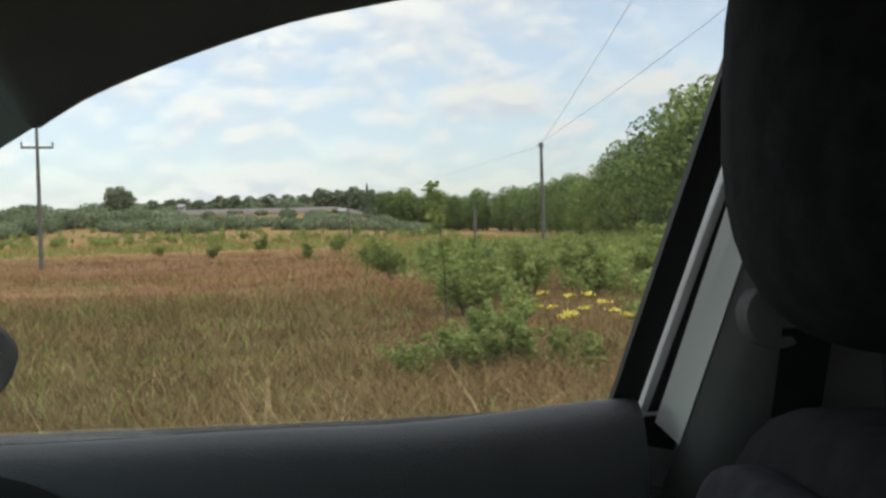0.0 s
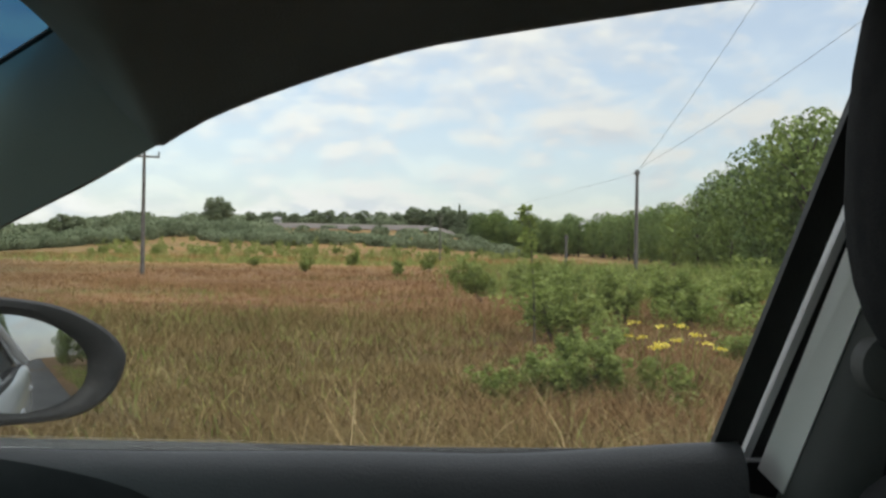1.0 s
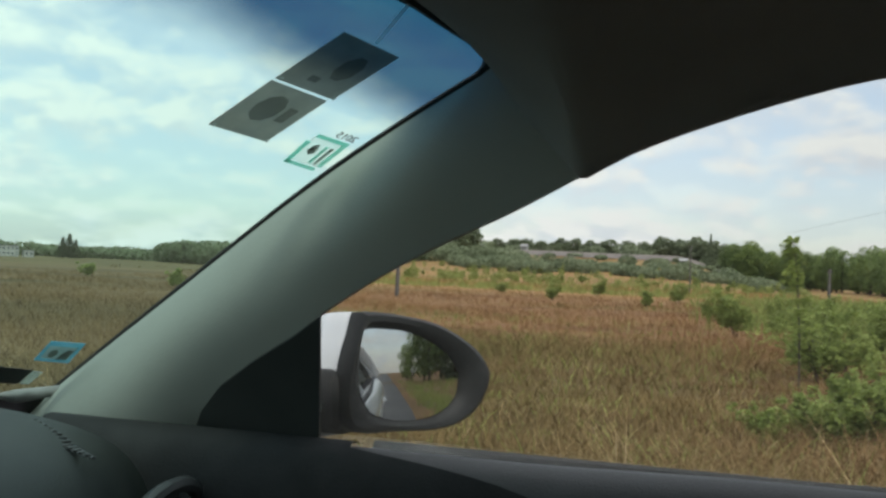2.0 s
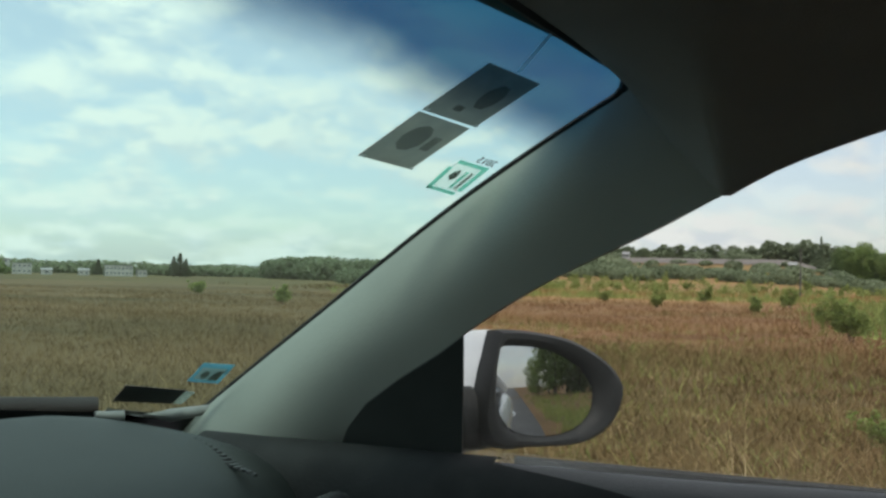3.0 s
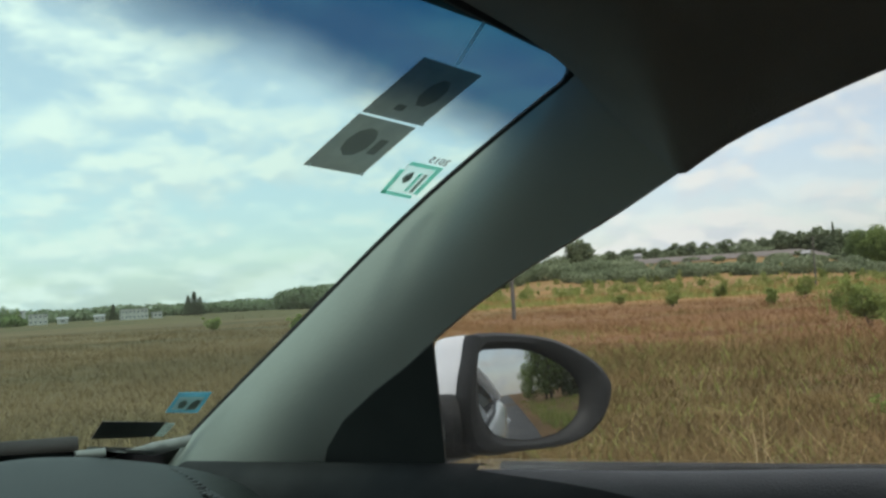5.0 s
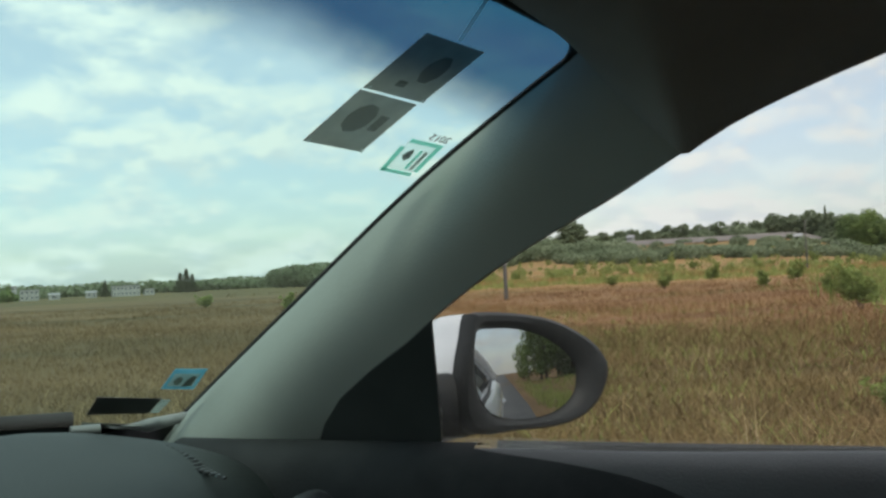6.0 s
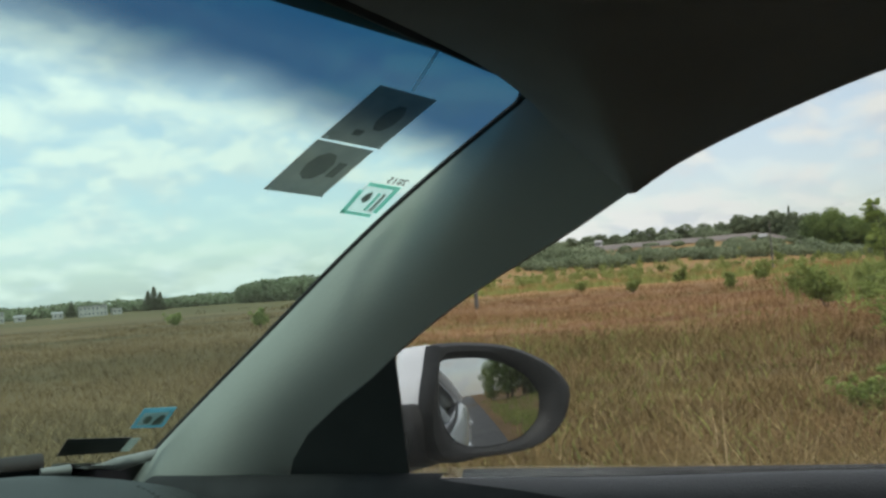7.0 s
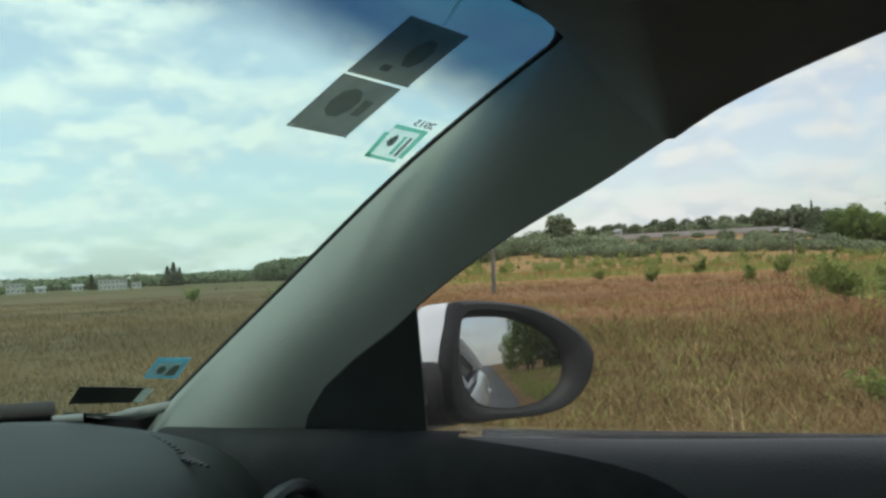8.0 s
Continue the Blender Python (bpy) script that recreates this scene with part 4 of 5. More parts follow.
rows = [[(x, y, 0.0 - 0.012 * abs(x + 1.5) / 3) for x in (-4.9, -3.2, -1.5, 0.2, 1.75)] for y in [-700 + 28 * k for k in range(51)]]
tagged(part("road", grid(rows), M_ASPHALT, thick=-0.05), "straight grey asphalt country road", "road", kind="structure")

# ---- grass ----
def blades(name, label, n, r0, r1, az0, az1, tall, wide, mat, seed, lean=0.25, power=1.0, tuft=7):
    """Loose tufts of bent blades scattered over a sector of the field."""
    rng = np.random.default_rng(seed)
    nt = n // tuft
    r = r0 * (r1 / r0) ** (rng.random(nt) ** power)
    a = np.radians(az0 + (az1 - az0) * rng.random(nt) + 2.2 * rng.normal(size=nt))
    x, y = r * np.cos(a), r * np.sin(a)
    keep = (x > 2.3) & (rng.random(nt) < np.clip((r1 - r) / (0.45 * r1), 0.0, 1.0))
    x, y, r = x[keep], y[keep], r[keep]
    z = np.array([land(p, q) for p, q in zip(x, y)])
    base = np.repeat(np.c_[x, y, z], tuft, 0)
    m = len(base)
    sc = np.repeat(np.clip(0.6 + 0.4 * np.sin(x * 0.35 + 2 * np.sin(y * 0.21)) + 0.35 * rng.normal(size=len(x)), 0.35, 1.7), tuft)
    far = np.repeat(1 + r / 40, tuft)
    base[:, :2] += rng.normal(size=(m, 2)) * (0.10 * far)[:, None]
    fade = np.repeat(np.clip((r1 - r) / (0.35 * r1), 0.12, 1.0), tuft)
    h = tall * sc * fade * (0.6 + 0.8 * rng.random(m))
    w = wide * far * (0.6 + 0.8 * rng.random(m))
    d = rng.random(m) * 2 * np.pi
    side = np.c_[np.cos(d), np.sin(d), np.zeros(m)] * w[:, None]
    b = rng.normal(size=(m, 2)) * lean
    mid = base + np.c_[b * h[:, None] * 0.3, h * 0.55]
    top = base + np.c_[b * h[:, None], h]
    v = np.empty((m, 5, 3))
    v[:, 0], v[:, 1], v[:, 2], v[:, 3], v[:, 4] = base - side, base + side, mid + 0.8 * side, mid - 0.8 * side, top
    me = bpy.data.meshes.new(name)
    me.vertices.add(5 * m)
    me.vertices.foreach_set("co", v.ravel())
    i = np.arange(m)[:, None] * 5
    loops = np.concatenate([i + np.array([[0, 1, 2, 3]]), i + np.array([[3, 2, 4]])], 1).ravel()
    me.loops.add(7 * m)
    me.loops.foreach_set("vertex_index", loops)
    st = np.empty((m, 2), int)
    st[:, 0], st[:, 1] = np.arange(m) * 7, np.arange(m) * 7 + 4
    me.polygons.add(2 * m)
    me.polygons.foreach_set("loop_start", st.ravel())
    me.update(calc_edges=True)
    me.materials.append(mat)
    return tagged(new(name, me), label, "grass", kind="stuff")


blades("dry_grass", "dense tall dry grass, red-brown and straw, along the road", 350000, 3.66, 152, -31.1, 57.5, 0.25, 0.0035, M_GRASS, 3, 0.75, 0.8)
blades("green_weeds", "loose green weeds standing among the dry grass", 12000, 6.1, 48.8, -29.4, 24.7, 0.22, 0.006, M_HERB, 4, 0.6, 0.8)
blades("herb_belt", "belt of yellow-green tall herbs beyond the dry grass", 64000, 36.6, 146, -29.4, -2.38, 0.70, 0.012, M_HERB, 6, 0.35, 0.9)
blades("sparse_herbs", "strip of yellow-green herbs far out in the field", 16000, 105, 274, -0.74, 24.7, 0.60, 0.012, M_HERB, 7, 0.35, 0.9)
blades("pale_straws", "thin pale bent straws among the dry grass", 16000, 3.66, 24.4, -31.1, 54.2, 0.30, 0.0018, M_STRAW, 9, 0.9, 0.9, 3)
blades("slope_grass", "tufted yellow-green grass on the rise before the hedge", 26000, 134, 288, -4.84, 28, 0.55, 0.012, M_GRASS, 8, 0.4, 1.0)
blades("verge_grass", "low green grass at the edge of the road behind", 26000, 4, 60, -88, -42, 0.30, 0.008, M_HERB, 5, 0.4)


# ---- trees ----
def crown_points(rng, blobs, n):
    """Leaf places near the skins of overlapping lumps: (x, y, z, rx, rz) each."""
    w = np.array([b[3] ** 2 for b in blobs])
    idx = rng.choice(len(blobs), n, p=w / w.sum())
    B = np.array(blobs)[idx]
    d = rand_dirs(rng, n)
    rr = 0.72 + 0.33 * rng.random(n) ** 0.7
    p = B[:, :3] + d * np.c_[B[:, 3], B[:, 3], B[:, 4]] * rr[:, None]
    return p, d


def leafy(name, blobs, n, size, mat, parent, seed, droop=0.3):
    rng = np.random.default_rng(seed)
    p, d = crown_points(rng, blobs, n)
    t = rand_dirs(rng, n)
    nrm = d * 0.8 + t * 0.7
    nrm[:, 2] += 0.25
    nrm /= np.linalg.norm(nrm, axis=1)[:, None]
    ax = np.cross(nrm, rand_dirs(rng, n))
    ax /= np.linalg.norm(ax, axis=1)[:, None] + 1e-9
    ay = np.cross(nrm, ax)
    s = size * (0.6 + 0.8 * rng.random(n))[:, None]
    return quads(name, p, ax * s, ay * s * 0.6, mat, parent)


def broad_tree(h, seed, mat, label, n=3000, slim=0.34, base=0.12, leaf=0.24):
    """Trunk with limbs and an uneven crown of clustered leaves."""
    rng = np.random.default_rng(seed)
    tr = thing("tree", label, "tree", (0, 0, 0))
    bm = tube([(0, 0, 0), (0.02 * h, 0, 0.25 * h), (0.0, 0.02 * h, 0.5 * h), (0.01 * h, 0, 0.8 * h)], [0.022 * h, 0.016 * h, 0.011 * h, 0.004 * h], 8)
    blobs = []
    k = 26
    for i in range(k):
        u = (i + 0.5) / k
        z = h * (base + (0.93 - base) * u)
        prof = math.sin(math.pi * (0.12 + 0.80 * u)) ** 0.7
        a = 2.4 * i + rng.random()
        rad = h * slim * prof * (0.35 + 0.45 * rng.random())
        x, y = rad * math.cos(a), rad * math.sin(a)
        b = h * (0.085 + 0.055 * rng.random()) * (0.6 + 0.5 * prof)
        blobs.append((x, y, z, b, b * 0.85))
        if i % 3 == 0:
            tube([(0, 0, z * 0.72), (x * 0.5, y * 0.5, z * 0.88), (x, y, z)], [0.007 * h, 0.005 * h, 0.002 * h], 5, bm)
    part("trunk", bm, M_BARK, tr)
    leafy("crown", blobs, n, leaf, mat, tr, seed + 50)
    return tr


def spruce_tree(h, seed, n=1200):
    rng = np.random.default_rng(seed)
    tr = thing("spruce", "dark slender spruce in the far tree line", "tree")
    part("trunk", tube([(0, 0, 0), (0, 0, 0.5 * h), (0, 0, h)], [0.006 * h, 0.004 * h, 0.001 * h], 6), M_BARK, tr)
    z = h * (0.06 + 0.94 * rng.random(n) ** 1.3)
    a = rng.random(n) * 2 * np.pi
    rad = (h - z) * 0.22 * (0.5 + 0.5 * rng.random(n)) * (0.8 + 0.2 * np.sin(z * 4))
    p = np.c_[rad * np.cos(a), rad * np.sin(a), z]
    out = np.c_[np.cos(a), np.sin(a), -0.35 * np.ones(n)]
    side = np.c_[-np.sin(a), np.cos(a), rng.normal(size=n) * 0.3]
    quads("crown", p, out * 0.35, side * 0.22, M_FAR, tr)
    return tr


def polar(az, r, lift=0.0):
    a = radians(0.82 * az + 2.0)
    x, y = r * math.cos(a) / 0.82, r * math.sin(a) / 0.82
    return x, y, land(x, y) + lift


BROAD = "leafy green deciduous tree at the edge of the wood"
kinds = [broad_tree(14, 11 + k, M_LEAF if k % 2 == 0 else M_LEAF_DARK, BROAD, 3600, 0.30 + 0.03 * (k % 3)) for k in range(4)]
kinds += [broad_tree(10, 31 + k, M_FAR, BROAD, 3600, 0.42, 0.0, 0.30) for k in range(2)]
placed = {}


def put_tree(k, x, y, scale, turn, label="", group="trees of the wood", wide=1.0, sink=0.1):
    """The first of a kind is moved to its place, the others are copies."""
    src = kinds[k]
    src_new = k not in placed
    ob = src if src_new else copy_thing(src, Matrix.Identity(4))
    placed[k] = 1
    ob.matrix_basis = Matrix.LocRotScale((x, y, land(x, y) - sink), Euler((0, 0, turn)), (scale * wide, scale * wide, scale))
    tagged(ob, label or BROAD, group=group)
    return ob


rng = np.random.default_rng(21)
# wood edge running out from near the road behind, then turning across the field
EDGE = [(40, -24), (62, -27), (84, -31), (107, -35), (135, -40), (164, -45), (198, -50), (231, -52), (258, -52), (275, -44), (288, -36), (296, -28), (300, -20), (303, -14)]
line = [Vector((*polar(math.degrees(math.atan2(p.y, p.x)), math.hypot(p.x, p.y))[:2], 0)) for p in spline([(x, y, 0) for x, y in EDGE], 64)]
for i, p in enumerate(line):
    for depth in (0, 1):
        q = p + Vector((rng.normal() * 1.5 + depth * 4.0, -depth * 6.5 + rng.normal() * 1.2, 0))
        put_tree((i + depth) % 4, q.x, q.y, 0.52 + 0.34 * rng.random() ** 1.4 + 0.05 * depth + 0.24 * smooth(150, 330, q.length), rng.random() * 6)
# a rounded clump and row on the bank
for az, r, s in tuple((-1.8 + 0.62 * k, 338 + 6 * (k % 3), 0.50 + 0.22 * ((k * 7) % 5) / 4) for k in range(26)) + ((12.0, 330, 0.62), (11.0, 335, 0.70), (10.0, 330, 0.60), (8.6, 338, 0.82), (7.6, 335, 0.80), (6.6, 330, 0.72), (5.2, 330, 0.80), (4.0, 335, 0.78), (2.9, 330, 0.74),
                 (1.6, 340, 0.80), (0.6, 340, 0.75), (-0.6, 335, 0.95), (-1.3, 330, 0.90), (-2.0, 325, 1.0), (15.4, 300, 0.86), (15.1, 306, 0.7), (24.6, 300, 0.8), (25.3, 300, 0.9)):
    x, y, _ = polar(az, r)
    put_tree(4 + int(az * 3) % 2, x, y, s * (1.3 if az > 14 else 1.2 if az < 2.5 else 0.92), rng.random() * 6, "round-crowned tree in a row on the far bank", "row on the bank", 1.35, 1.0)
# trees behind the car, dark against the sky
for x, y, s, k in ((8.0, -46, 0.85, 1), (7.4, -48, 0.72, 0), (12.8, -48, 0.9, 4), (5.2, -50, 0.36, 2), (15.5, -62, 0.5, 4), (22, -60, 1.0, 0), (28, -66, 1.1, 1), (36, -70, 1.0, 2), (5.0, -62, 0.45, 0), (17, -90, 0.9, 3), (-9, -70, 0.9, 1), (-11, -95, 1.0, 2)):
    put_tree(k, x, y, s, rng.random() * 6, "tall dark tree beside the road behind the car", "roadside trees")
# tall thin trees of a grove beside the far works
for k in range(24):
    az = 53.4 + 7.6 * (k + 0.5 * rng.random()) / 24
    x, y, _ = polar(az, 426 + 9 * (k % 3))
    put_tree(k % 4, x, y, 0.62 + 0.55 * smooth(53, 59, az) + 0.12 * rng.random(), rng.random() * 6, "tall slender tree of the grove beside the works", "grove beside the works", 0.6)
sp = spruce_tree(13, 70)
spots = [polar(-1.6, 300), polar(42.3, 420), polar(41.9, 425), polar(42.7, 428), polar(47.6, 400)]
for k, (x, y, z) in enumerate(spots):
    s = (0.95, 0.95, 0.75, 0.82, 0.62)[k]
    o = sp if k == 0 else copy_thing(sp, Matrix.Identity(4))
    wide = 1.0 if k == 0 else 2.6
    o.matrix_basis = Matrix.LocRotScale((x, y, z - 0.1), None, (s * wide, s * wide, s))
    tagged(o, group="spruces")


def wood(name, label, spots, mat, n, leaf, seed):
    """A far wood as one mass of leaf clusters: (az, r, width, height) lumps."""
    rng = np.random.default_rng(seed)
    blobs = []
    for az, r, w, h in spots:
        x, y, z = polar(az, r)
        blobs.append((x, y, z + h * 0.45, w, h * 0.55))
    w = leafy(name, blobs, n, leaf, mat, None, seed)
    return tagged(w, label, "woodland", kind="stuff")


def belt(az0, az1, r, w, h, jitter, seed, n):
    rng = np.random.default_rng(seed)
    return [(az0 + (az1 - az0) * (i + 0.5) / n, r * (1 + 0.05 * rng.normal()), w * (0.8 + 0.4 * rng.random()), h * (1 + jitter * rng.normal())) for i in range(n)]


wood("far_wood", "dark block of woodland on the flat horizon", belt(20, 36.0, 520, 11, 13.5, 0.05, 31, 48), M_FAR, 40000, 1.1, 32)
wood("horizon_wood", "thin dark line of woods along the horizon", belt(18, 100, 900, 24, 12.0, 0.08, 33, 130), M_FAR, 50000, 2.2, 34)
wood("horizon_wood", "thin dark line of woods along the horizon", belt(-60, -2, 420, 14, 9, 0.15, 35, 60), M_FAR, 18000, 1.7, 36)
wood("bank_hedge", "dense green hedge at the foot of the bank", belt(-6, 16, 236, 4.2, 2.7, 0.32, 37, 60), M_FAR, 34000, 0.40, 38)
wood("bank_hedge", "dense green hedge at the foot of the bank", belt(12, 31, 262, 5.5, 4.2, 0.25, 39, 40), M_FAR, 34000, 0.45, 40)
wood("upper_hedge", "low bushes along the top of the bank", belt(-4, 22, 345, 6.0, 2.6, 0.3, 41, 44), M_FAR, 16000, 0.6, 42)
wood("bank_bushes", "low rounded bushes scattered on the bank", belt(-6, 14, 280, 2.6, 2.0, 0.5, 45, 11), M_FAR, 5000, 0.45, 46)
wood("left_wood", "grey-green grove beside the far works", belt(53.2, 61, 424, 5.0, 4.5, 0.2, 43, 16), M_LEAF_DARK, 7000, 0.8, 44)

def thicket(name, label, az0, az1, r0, r1, count, size, n, leaf, seed, mat):
    """Uneven clumps of leafy weeds, too many to count."""
    rng = np.random.default_rng(seed)
    blobs = []
    for i in range(count):
        az, r = az0 + (az1 - az0) * rng.random(), r0 * (r1 / r0) ** rng.random()
        x, y, z = polar(az, r)
        b = size * (0.5 + rng.random())
        for q in range(3):
            blobs.append((x + rng.normal() * b, y + rng.normal() * b, z + b * (0.5 + 0.7 * q * rng.random()), b * (0.75 - 0.15 * q), b * (0.95 - 0.1 * q)))
    return tagged(leafy(name, blobs, n, leaf, mat, None, seed), label, "weeds", kind="stuff")


thicket("weed_thicket", "uneven yellow-green weeds in a belt beyond the dry grass", -45, -6.5, 16, 60, 330, 0.36, 60000, 0.055, 61, M_SHRUB)
thicket("weed_thicket", "scattered yellow-green weed clumps before the hedge", -8, 24, 150, 234, 150, 0.80, 36000, 0.15, 62, M_HERB)

# bare strip of soil along the bank
rows = []
for i in range(40):
    az = -6 + 19 * i / 39
    rows.append([(*polar(az, r)[:2], polar(az, r)[2] + 0.25) for r in (286, 294, 301, 308, 315, 322, 328)])
tagged(part("soil_bank", grid(rows), M_BANK), "bare purple-brown strip of soil on the bank", "soil", kind="structure")


# ---- bushes and tall weeds ----
def shrub(h, wide, seed, mat, n, label, leaf=0.055, name="shrub"):
    """Several stems with side shoots and clustered leaves."""
    rng = np.random.default_rng(seed)
    sh = thing(name, label, "shrub")
    bm = bmesh.new()
    blobs = []
    for i in range(7):
        a, lean = rng.random() * 6.28, wide * (0.2 + 0.8 * rng.random())
        top = Vector((lean * math.cos(a), lean * math.sin(a), h * (0.55 + 0.45 * rng.random())))
        tube([(0.05 * math.cos(a), 0.05 * math.sin(a), -0.05), top * 0.5 + Vector((0, 0, 0.1 * h)), top], [0.012, 0.008, 0.003], 5, bm)
        for u in (0.35, 0.55, 0.75, 0.92):
            c = top * u + Vector((rng.normal() * 0.12 * wide, rng.normal() * 0.12 * wide, 0.06 * h))
            b = wide * (0.34 - 0.2 * u) * (0.8 + 0.5 * rng.random())
            blobs.append((c.x, c.y, c.z, b, b * 1.25))
    part("stems", bm, M_BARK, sh)
    leafy("leaves", blobs, n, leaf, mat, sh, seed + 9)
    return sh


SH = "bright green leafy shrub standing in the dry grass"
shrubs = [shrub(1.3, 0.55, 81, M_SHRUB, 1500, SH, 0.05), shrub(1.7, 0.75, 82, M_SHRUB, 2000, SH, 0.05), shrub(1.1, 0.65, 83, M_SHRUB, 1500, SH, 0.05), shrub(2.1, 0.8, 84, M_SHRUB, 2400, SH)]
used = set()


def put_shrub(k, az, r, s, turn, label=""):
    x, y, z = polar(az, r)
    o = copy_thing(shrubs[k], Matrix.Identity(4)) if k in used else shrubs[k]
    used.add(k)
    o.matrix_basis = Matrix.LocRotScale((x, y, z), Euler((0, 0, turn)), (s * 1.25, s * 1.25, s * 0.85))
    tagged(o, label, group="shrubs in the field")
    return o


rng = np.random.default_rng(5)
# the thick green belt beyond the grass, thinning out ahead
for i in range(92):
    az = -42 + 38.5 * rng.random() ** 1.1
    put_shrub(int(rng.integers(0, 4)), az, 19 + 45 * rng.random() ** 1.1, 0.36 + 0.42 * rng.random(), rng.random() * 6)
for i in range(16):
    az = -4 + 27 * rng.random()
    put_shrub(int(rng.integers(0, 4)), az, 150 + 75 * rng.random(), 1.0 + 0.6 * rng.random(), rng.random() * 6)
for az, r, k, s in ((3.0, 46, 0, 0.9), (9.5, 56, 1, 0.95), (6.2, 78, 3, 1.0), (13.0, 72, 2, 1.1), (-1.5, 34, 1, 0.8), (0.8, 62, 3, 0.9), (-2.6, 24, 3, 0.75), (-9, 16, 1, 0.75), (-12.5, 18, 3, 0.7), (-6, 8.2, 2, 0.45), (-17, 17, 0, 0.8), (-21, 20, 1, 1.0), (-7.5, 14, 1, 0.8), (41.5, 70, 2, 1.2), (36, 45, 0, 1.0), (-2.7, 7.8, 2, 0.42), (-5.6, 8.6, 0, 0.40), (-10.5, 11, 1, 0.5), (-20.0, 12, 2, 0.5), (-9.0, 7.8, 1, 0.55), (-8.2, 8.3, 0, 0.6)):
    put_shrub(k, az, r, s, rng.random() * 6)


# tall sapling with feathered leaves
def sapling():
    rng = np.random.default_rng(91)
    sp = thing("sapling", "slender young tree with feathered light green leaves", "sapling")
    stem = [(0, 0, 0), (0.03, 0.02, 0.9), (0.0, 0.08, 1.7), (0.05, 0.15, 2.3)]
    part("stem", tube(stem, [0.018, 0.014, 0.009, 0.003], 6), M_BARK, sp)
    C, A, B = [], [], []
    P = spline(stem, 30)
    for i in list(range(5, 30)) * 2:
        a = rng.random() * 6.28
        d = Vector((math.cos(a), math.sin(a), 0.2 + 1.1 * rng.random())).normalized()
        ln = (0.25 + 0.4 * rng.random()) * (1.15 - i / 40)
        for k in range(9):
            c = P[i] + d * ln * (k + 1) / 9 - Vector((0, 0, 0.22 * ((k + 1) / 9) ** 2))
            sd = d.cross(Vector((0, 0, 1))).normalized()
            for s in (1, -1):
                C.append(c + sd * 0.05 * s)
                A.append((sd * s * 0.9 + d * 0.3) * 0.055)
                B.append(Vector(d) * 0.022 + Vector((0, 0, 0.01 * rng.normal())))
    quads("leaves", np.array(C), np.array(A), np.array(B), M_SHRUB, sp)
    return sp


sap = sapling()
x, y, z = polar(-6.0, 13)
sap.matrix_basis = Matrix.LocRotScale((x, y, z), None, (1.0, 1.0, 1.0))


# weed with flat yellow flower heads
def flower_weed():
    rng = np.random.default_rng(95)
    fw = thing("flowering_weed", "tall weed with flat yellow flower heads", "weed")
    bm = bmesh.new()
    heads = []
    for i in range(6):
        a = i * 1.1
        top = Vector((0.22 * math.cos(a) * (0.5 + rng.random()), 0.3 * math.sin(a), 0.55 + 0.35 * rng.random()))
        tube([(0, 0, 0), top * 0.5 + Vector((0, 0, 0.05)), top], [0.006, 0.005, 0.003], 5, bm)
        heads.append(top)
    part("stems", bm, M_HERB, fw)
    for h in heads:
        n = 26
        c = np.array(h) + np.c_[rng.normal(size=(n, 2)) * 0.03, rng.normal(size=n) * 0.008]
        d = rand_dirs(rng, n) * 0.014
        quads("flower_head", c, d, np.cross(d, rand_dirs(rng, n)), M_FLOWER, fw)
    leafy("leaves", [(0, 0, 0.2, 0.14, 0.2), (0.05, 0.05, 0.42, 0.12, 0.12)], 160, 0.04, M_HERB, fw, 96)
    return fw


fw = flower_weed()
for k, (az, r) in enumerate(((-16.0, 7.2), (-13.6, 7.8))):
    x, y, z = polar(az, r)
    o = fw if k == 0 else copy_thing(fw, Matrix.Identity(4))
    o.matrix_basis = Matrix.LocRotScale((x, y, z), Euler((0, 0, k * 2.0)), (1, 1, 1))
    tagged(o, group="yellow weeds")


# ---- poles and wires ----
def pole(at, h, cross, label, turn=0.0):
    x, y, z = at
    po = thing("utility_pole", label, "utility pole", (x, y, z))
    po.rotation_euler = (0, 0, turn)
    part("shaft", tube([(0, 0, -0.3), (0, 0, h * 0.5), (0, 0, h)], [0.13, 0.11, 0.08], 10), M_POLE, po)
    if cross:
        part("crossarm", box(0.10, 1.7, 0.12, (0, 0, h - cross), 0.015), M_POLE, po)
        for dy in (-0.8, 0.8):
            part("insulator", tube([(0, dy, h - cross + 0.05), (0, dy, h - cross + 0.16), (0, dy, h - cross + 0.20), (0, dy, h - cross + 0.32)], [0.02, 0.05, 0.06, 0.03], 8), M_POLE, po)
        part("insulator", tube([(0, 0, h), (0, 0, h + 0.12), (0, 0, h + 0.28)], [0.03, 0.06, 0.03], 8), M_POLE, po)
    else:
        for dy in (-0.12, 0.12):
            part("insulator", tube([(0, dy, h - 0.3), (0, dy, h - 0.1)], [0.04, 0.03], 6), M_POLE, po)
    return po


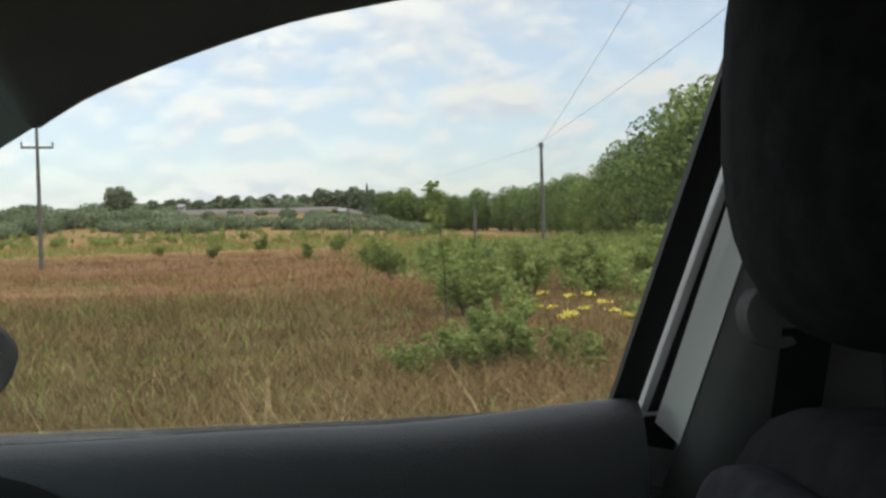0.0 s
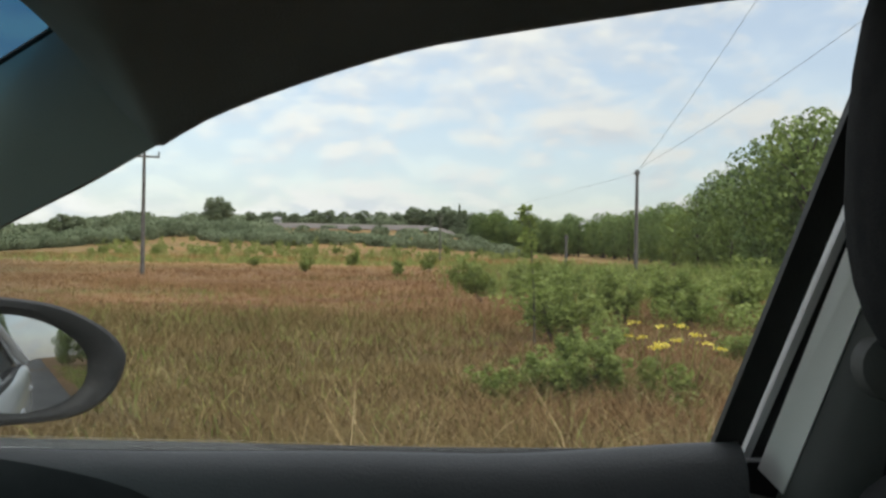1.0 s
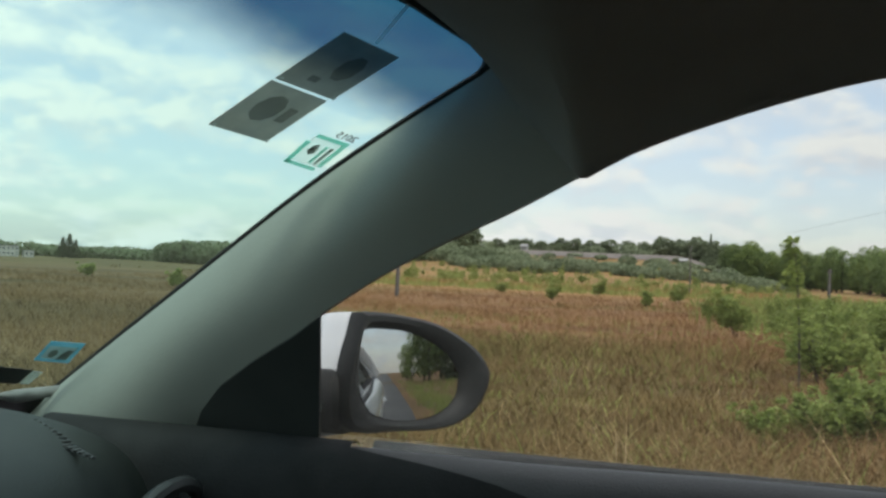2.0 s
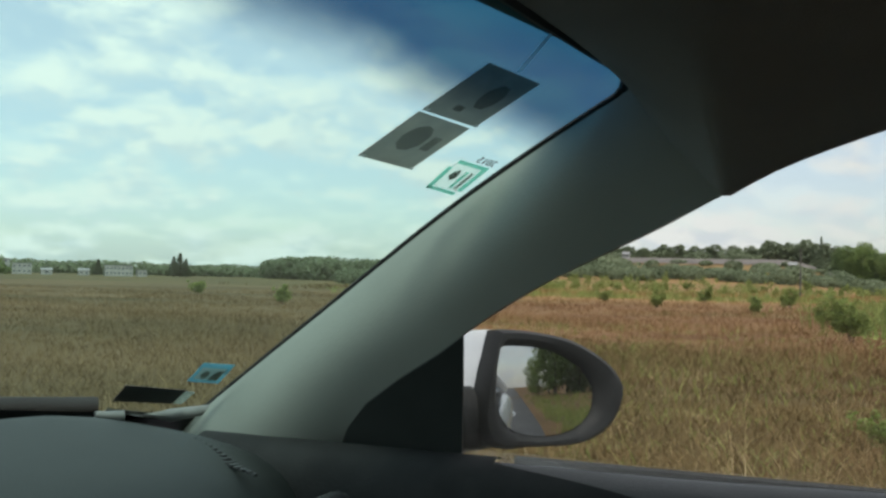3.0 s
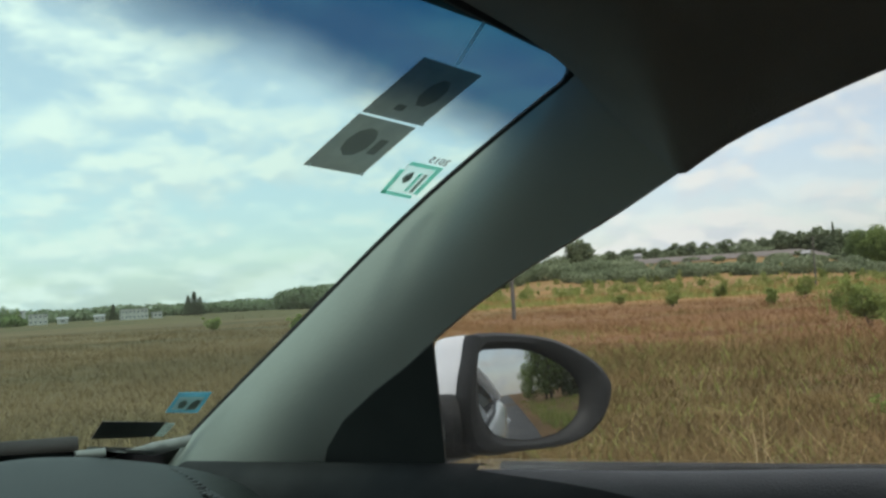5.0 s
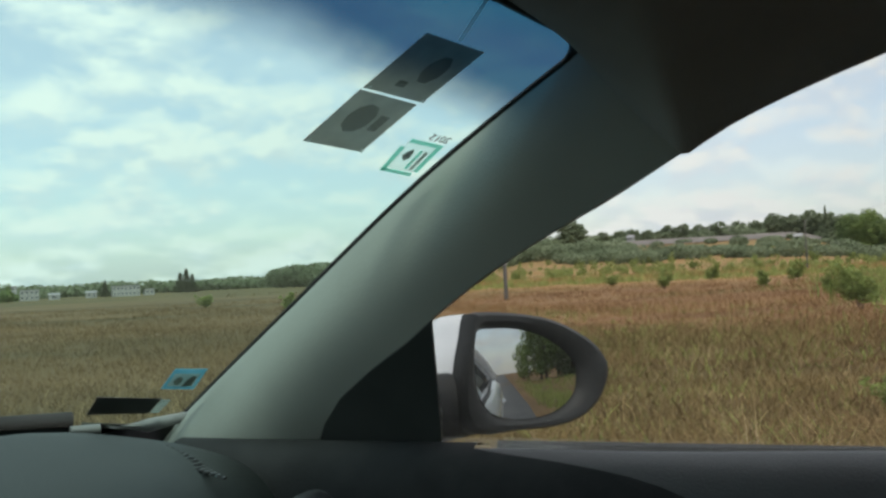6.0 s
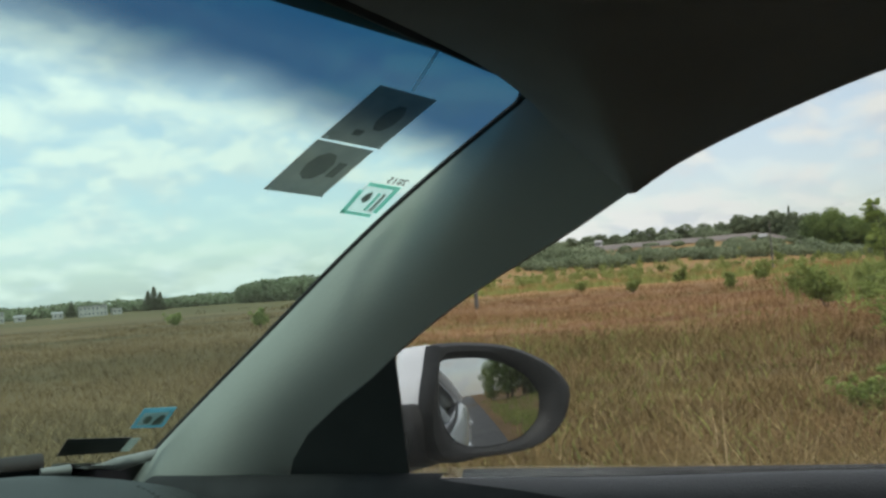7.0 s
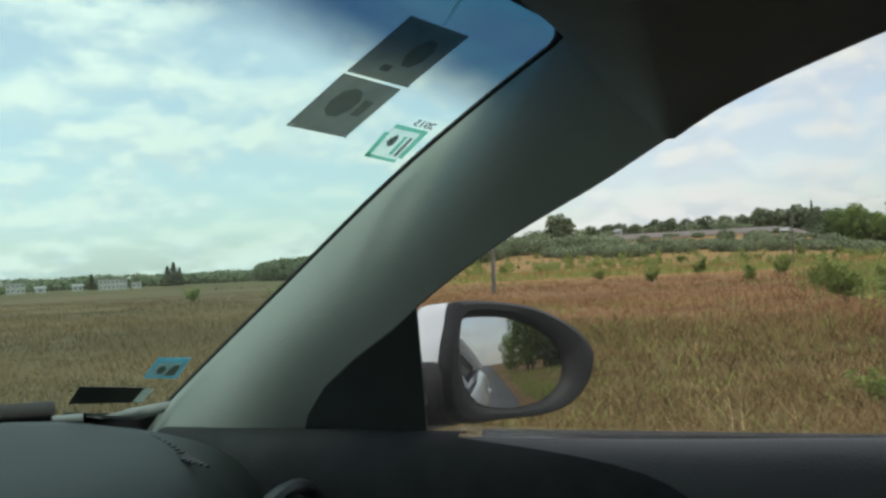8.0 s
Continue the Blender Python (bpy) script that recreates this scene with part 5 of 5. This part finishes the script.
P1 = polar(20.6, 48)
pole(P1, 8.1, 1.35, "tall wooden line pole with a crossarm and insulators", radians(15))
P2 = polar(-13.8, 46)
pole(P2, 6.4, 0, "plain dark wooden pole before the wood")
P3 = polar(-0.2, 130)
pole(P3, 7.6, 0, "thin far wooden pole before the tree line")
P4 = polar(-9.0, 60)
pole(P4, 3.0, 0, "short wooden stake post in the green field")
wires = thing("wires", "thin dark overhead wires sagging between the poles", "wires")
for a, b in (((P2[0], P2[1], P2[2] + 6.3), (14, -9, 13.5)), ((P2[0], P2[1] + 0.3, P2[2] + 6.2), (16, -15, 12.0)), ((P2[0], P2[1], P2[2] + 6.2), (P3[0], P3[1], P3[2] + 7.4))):
    a, b = Vector(a), Vector(b)
    part("wire", tube([a.lerp(b, k / 12) - Vector((0, 0, 0.5 * math.sin(math.pi * k / 12))) for k in range(13)], 0.008, 4), M_WIRE, wires)


# ---- far buildings ----
def house(at, w, d, h, roof, label, cols=0, floors=1, turn=0.0, name="house", wall=None):
    x, y, z = at
    ho = thing(name, label, "building", (x, y, z))
    ho.rotation_euler = (0, 0, turn)
    part("wall", box(d, w, h + 0.6, (0, 0, h / 2 - 0.3), 0.03), wall or M_WALL, ho)
    if roof:
        part("roof", prism([(-d / 2 - 0.3, -w / 2 - 0.3, h), (d / 2 + 0.3, -w / 2 - 0.3, h), (0, -w / 2 - 0.3, h + roof)], (0, w + 0.6, 0)), M_ROOF, ho, smooth=False)
    else:
        part("roof", box(d + 0.5, w + 0.5, 0.35, (0, 0, h + 0.17), 0.03), M_ROOF, ho)
    for f in range(floors):
        for c in range(cols):
            yy = -w / 2 + w * (c + 0.5) / cols
            zz = h * (f + 0.55) / floors
            part("window", box(0.12, w / cols * 0.34, h / floors * 0.30, (-d / 2 - 0.03, yy, zz), 0.01), M_PANE, ho)
    return ho


T45 = radians(45)
house(polar(46.3, 420), 13, 8, 5.0, 0, "pale two-storey flat-roofed block far across the field", 7, 2, T45)
house(polar(44.8, 424), 4.5, 7, 3.0, 0, "low pale annexe beside the far block", 2, 1, T45)
house(polar(48.5, 430), 5, 6, 2.6, 1.0, "small pale shed far across the field", 2, 1, T45)
house(polar(50.8, 430), 5, 6, 2.4, 1.0, "small grey shed far across the field", 1, 1, T45)
house(polar(52.3, 440), 9, 9, 5.2, 0, "grey industrial hall far across the field", 4, 2, T45, "factory_hall")
house(polar(53.3, 446), 4, 6, 7.5, 0, "tall pale works tower far across the field", 1, 3, T45, "works_tower")
house(polar(55.4, 430), 12, 9, 4.6, 0, "long pale works building among trees", 6, 1, T45, "factory_hall")
house(polar(0.2, 262), 2.2, 2.4, 2.6, 0.9, "small white shed before the far trees", 1, 1, 0.0)
house(polar(11.2, 318), 2.4, 3, 1.6, 0.9, "pale farm house half hidden on the bank", 2, 1, 0.0)
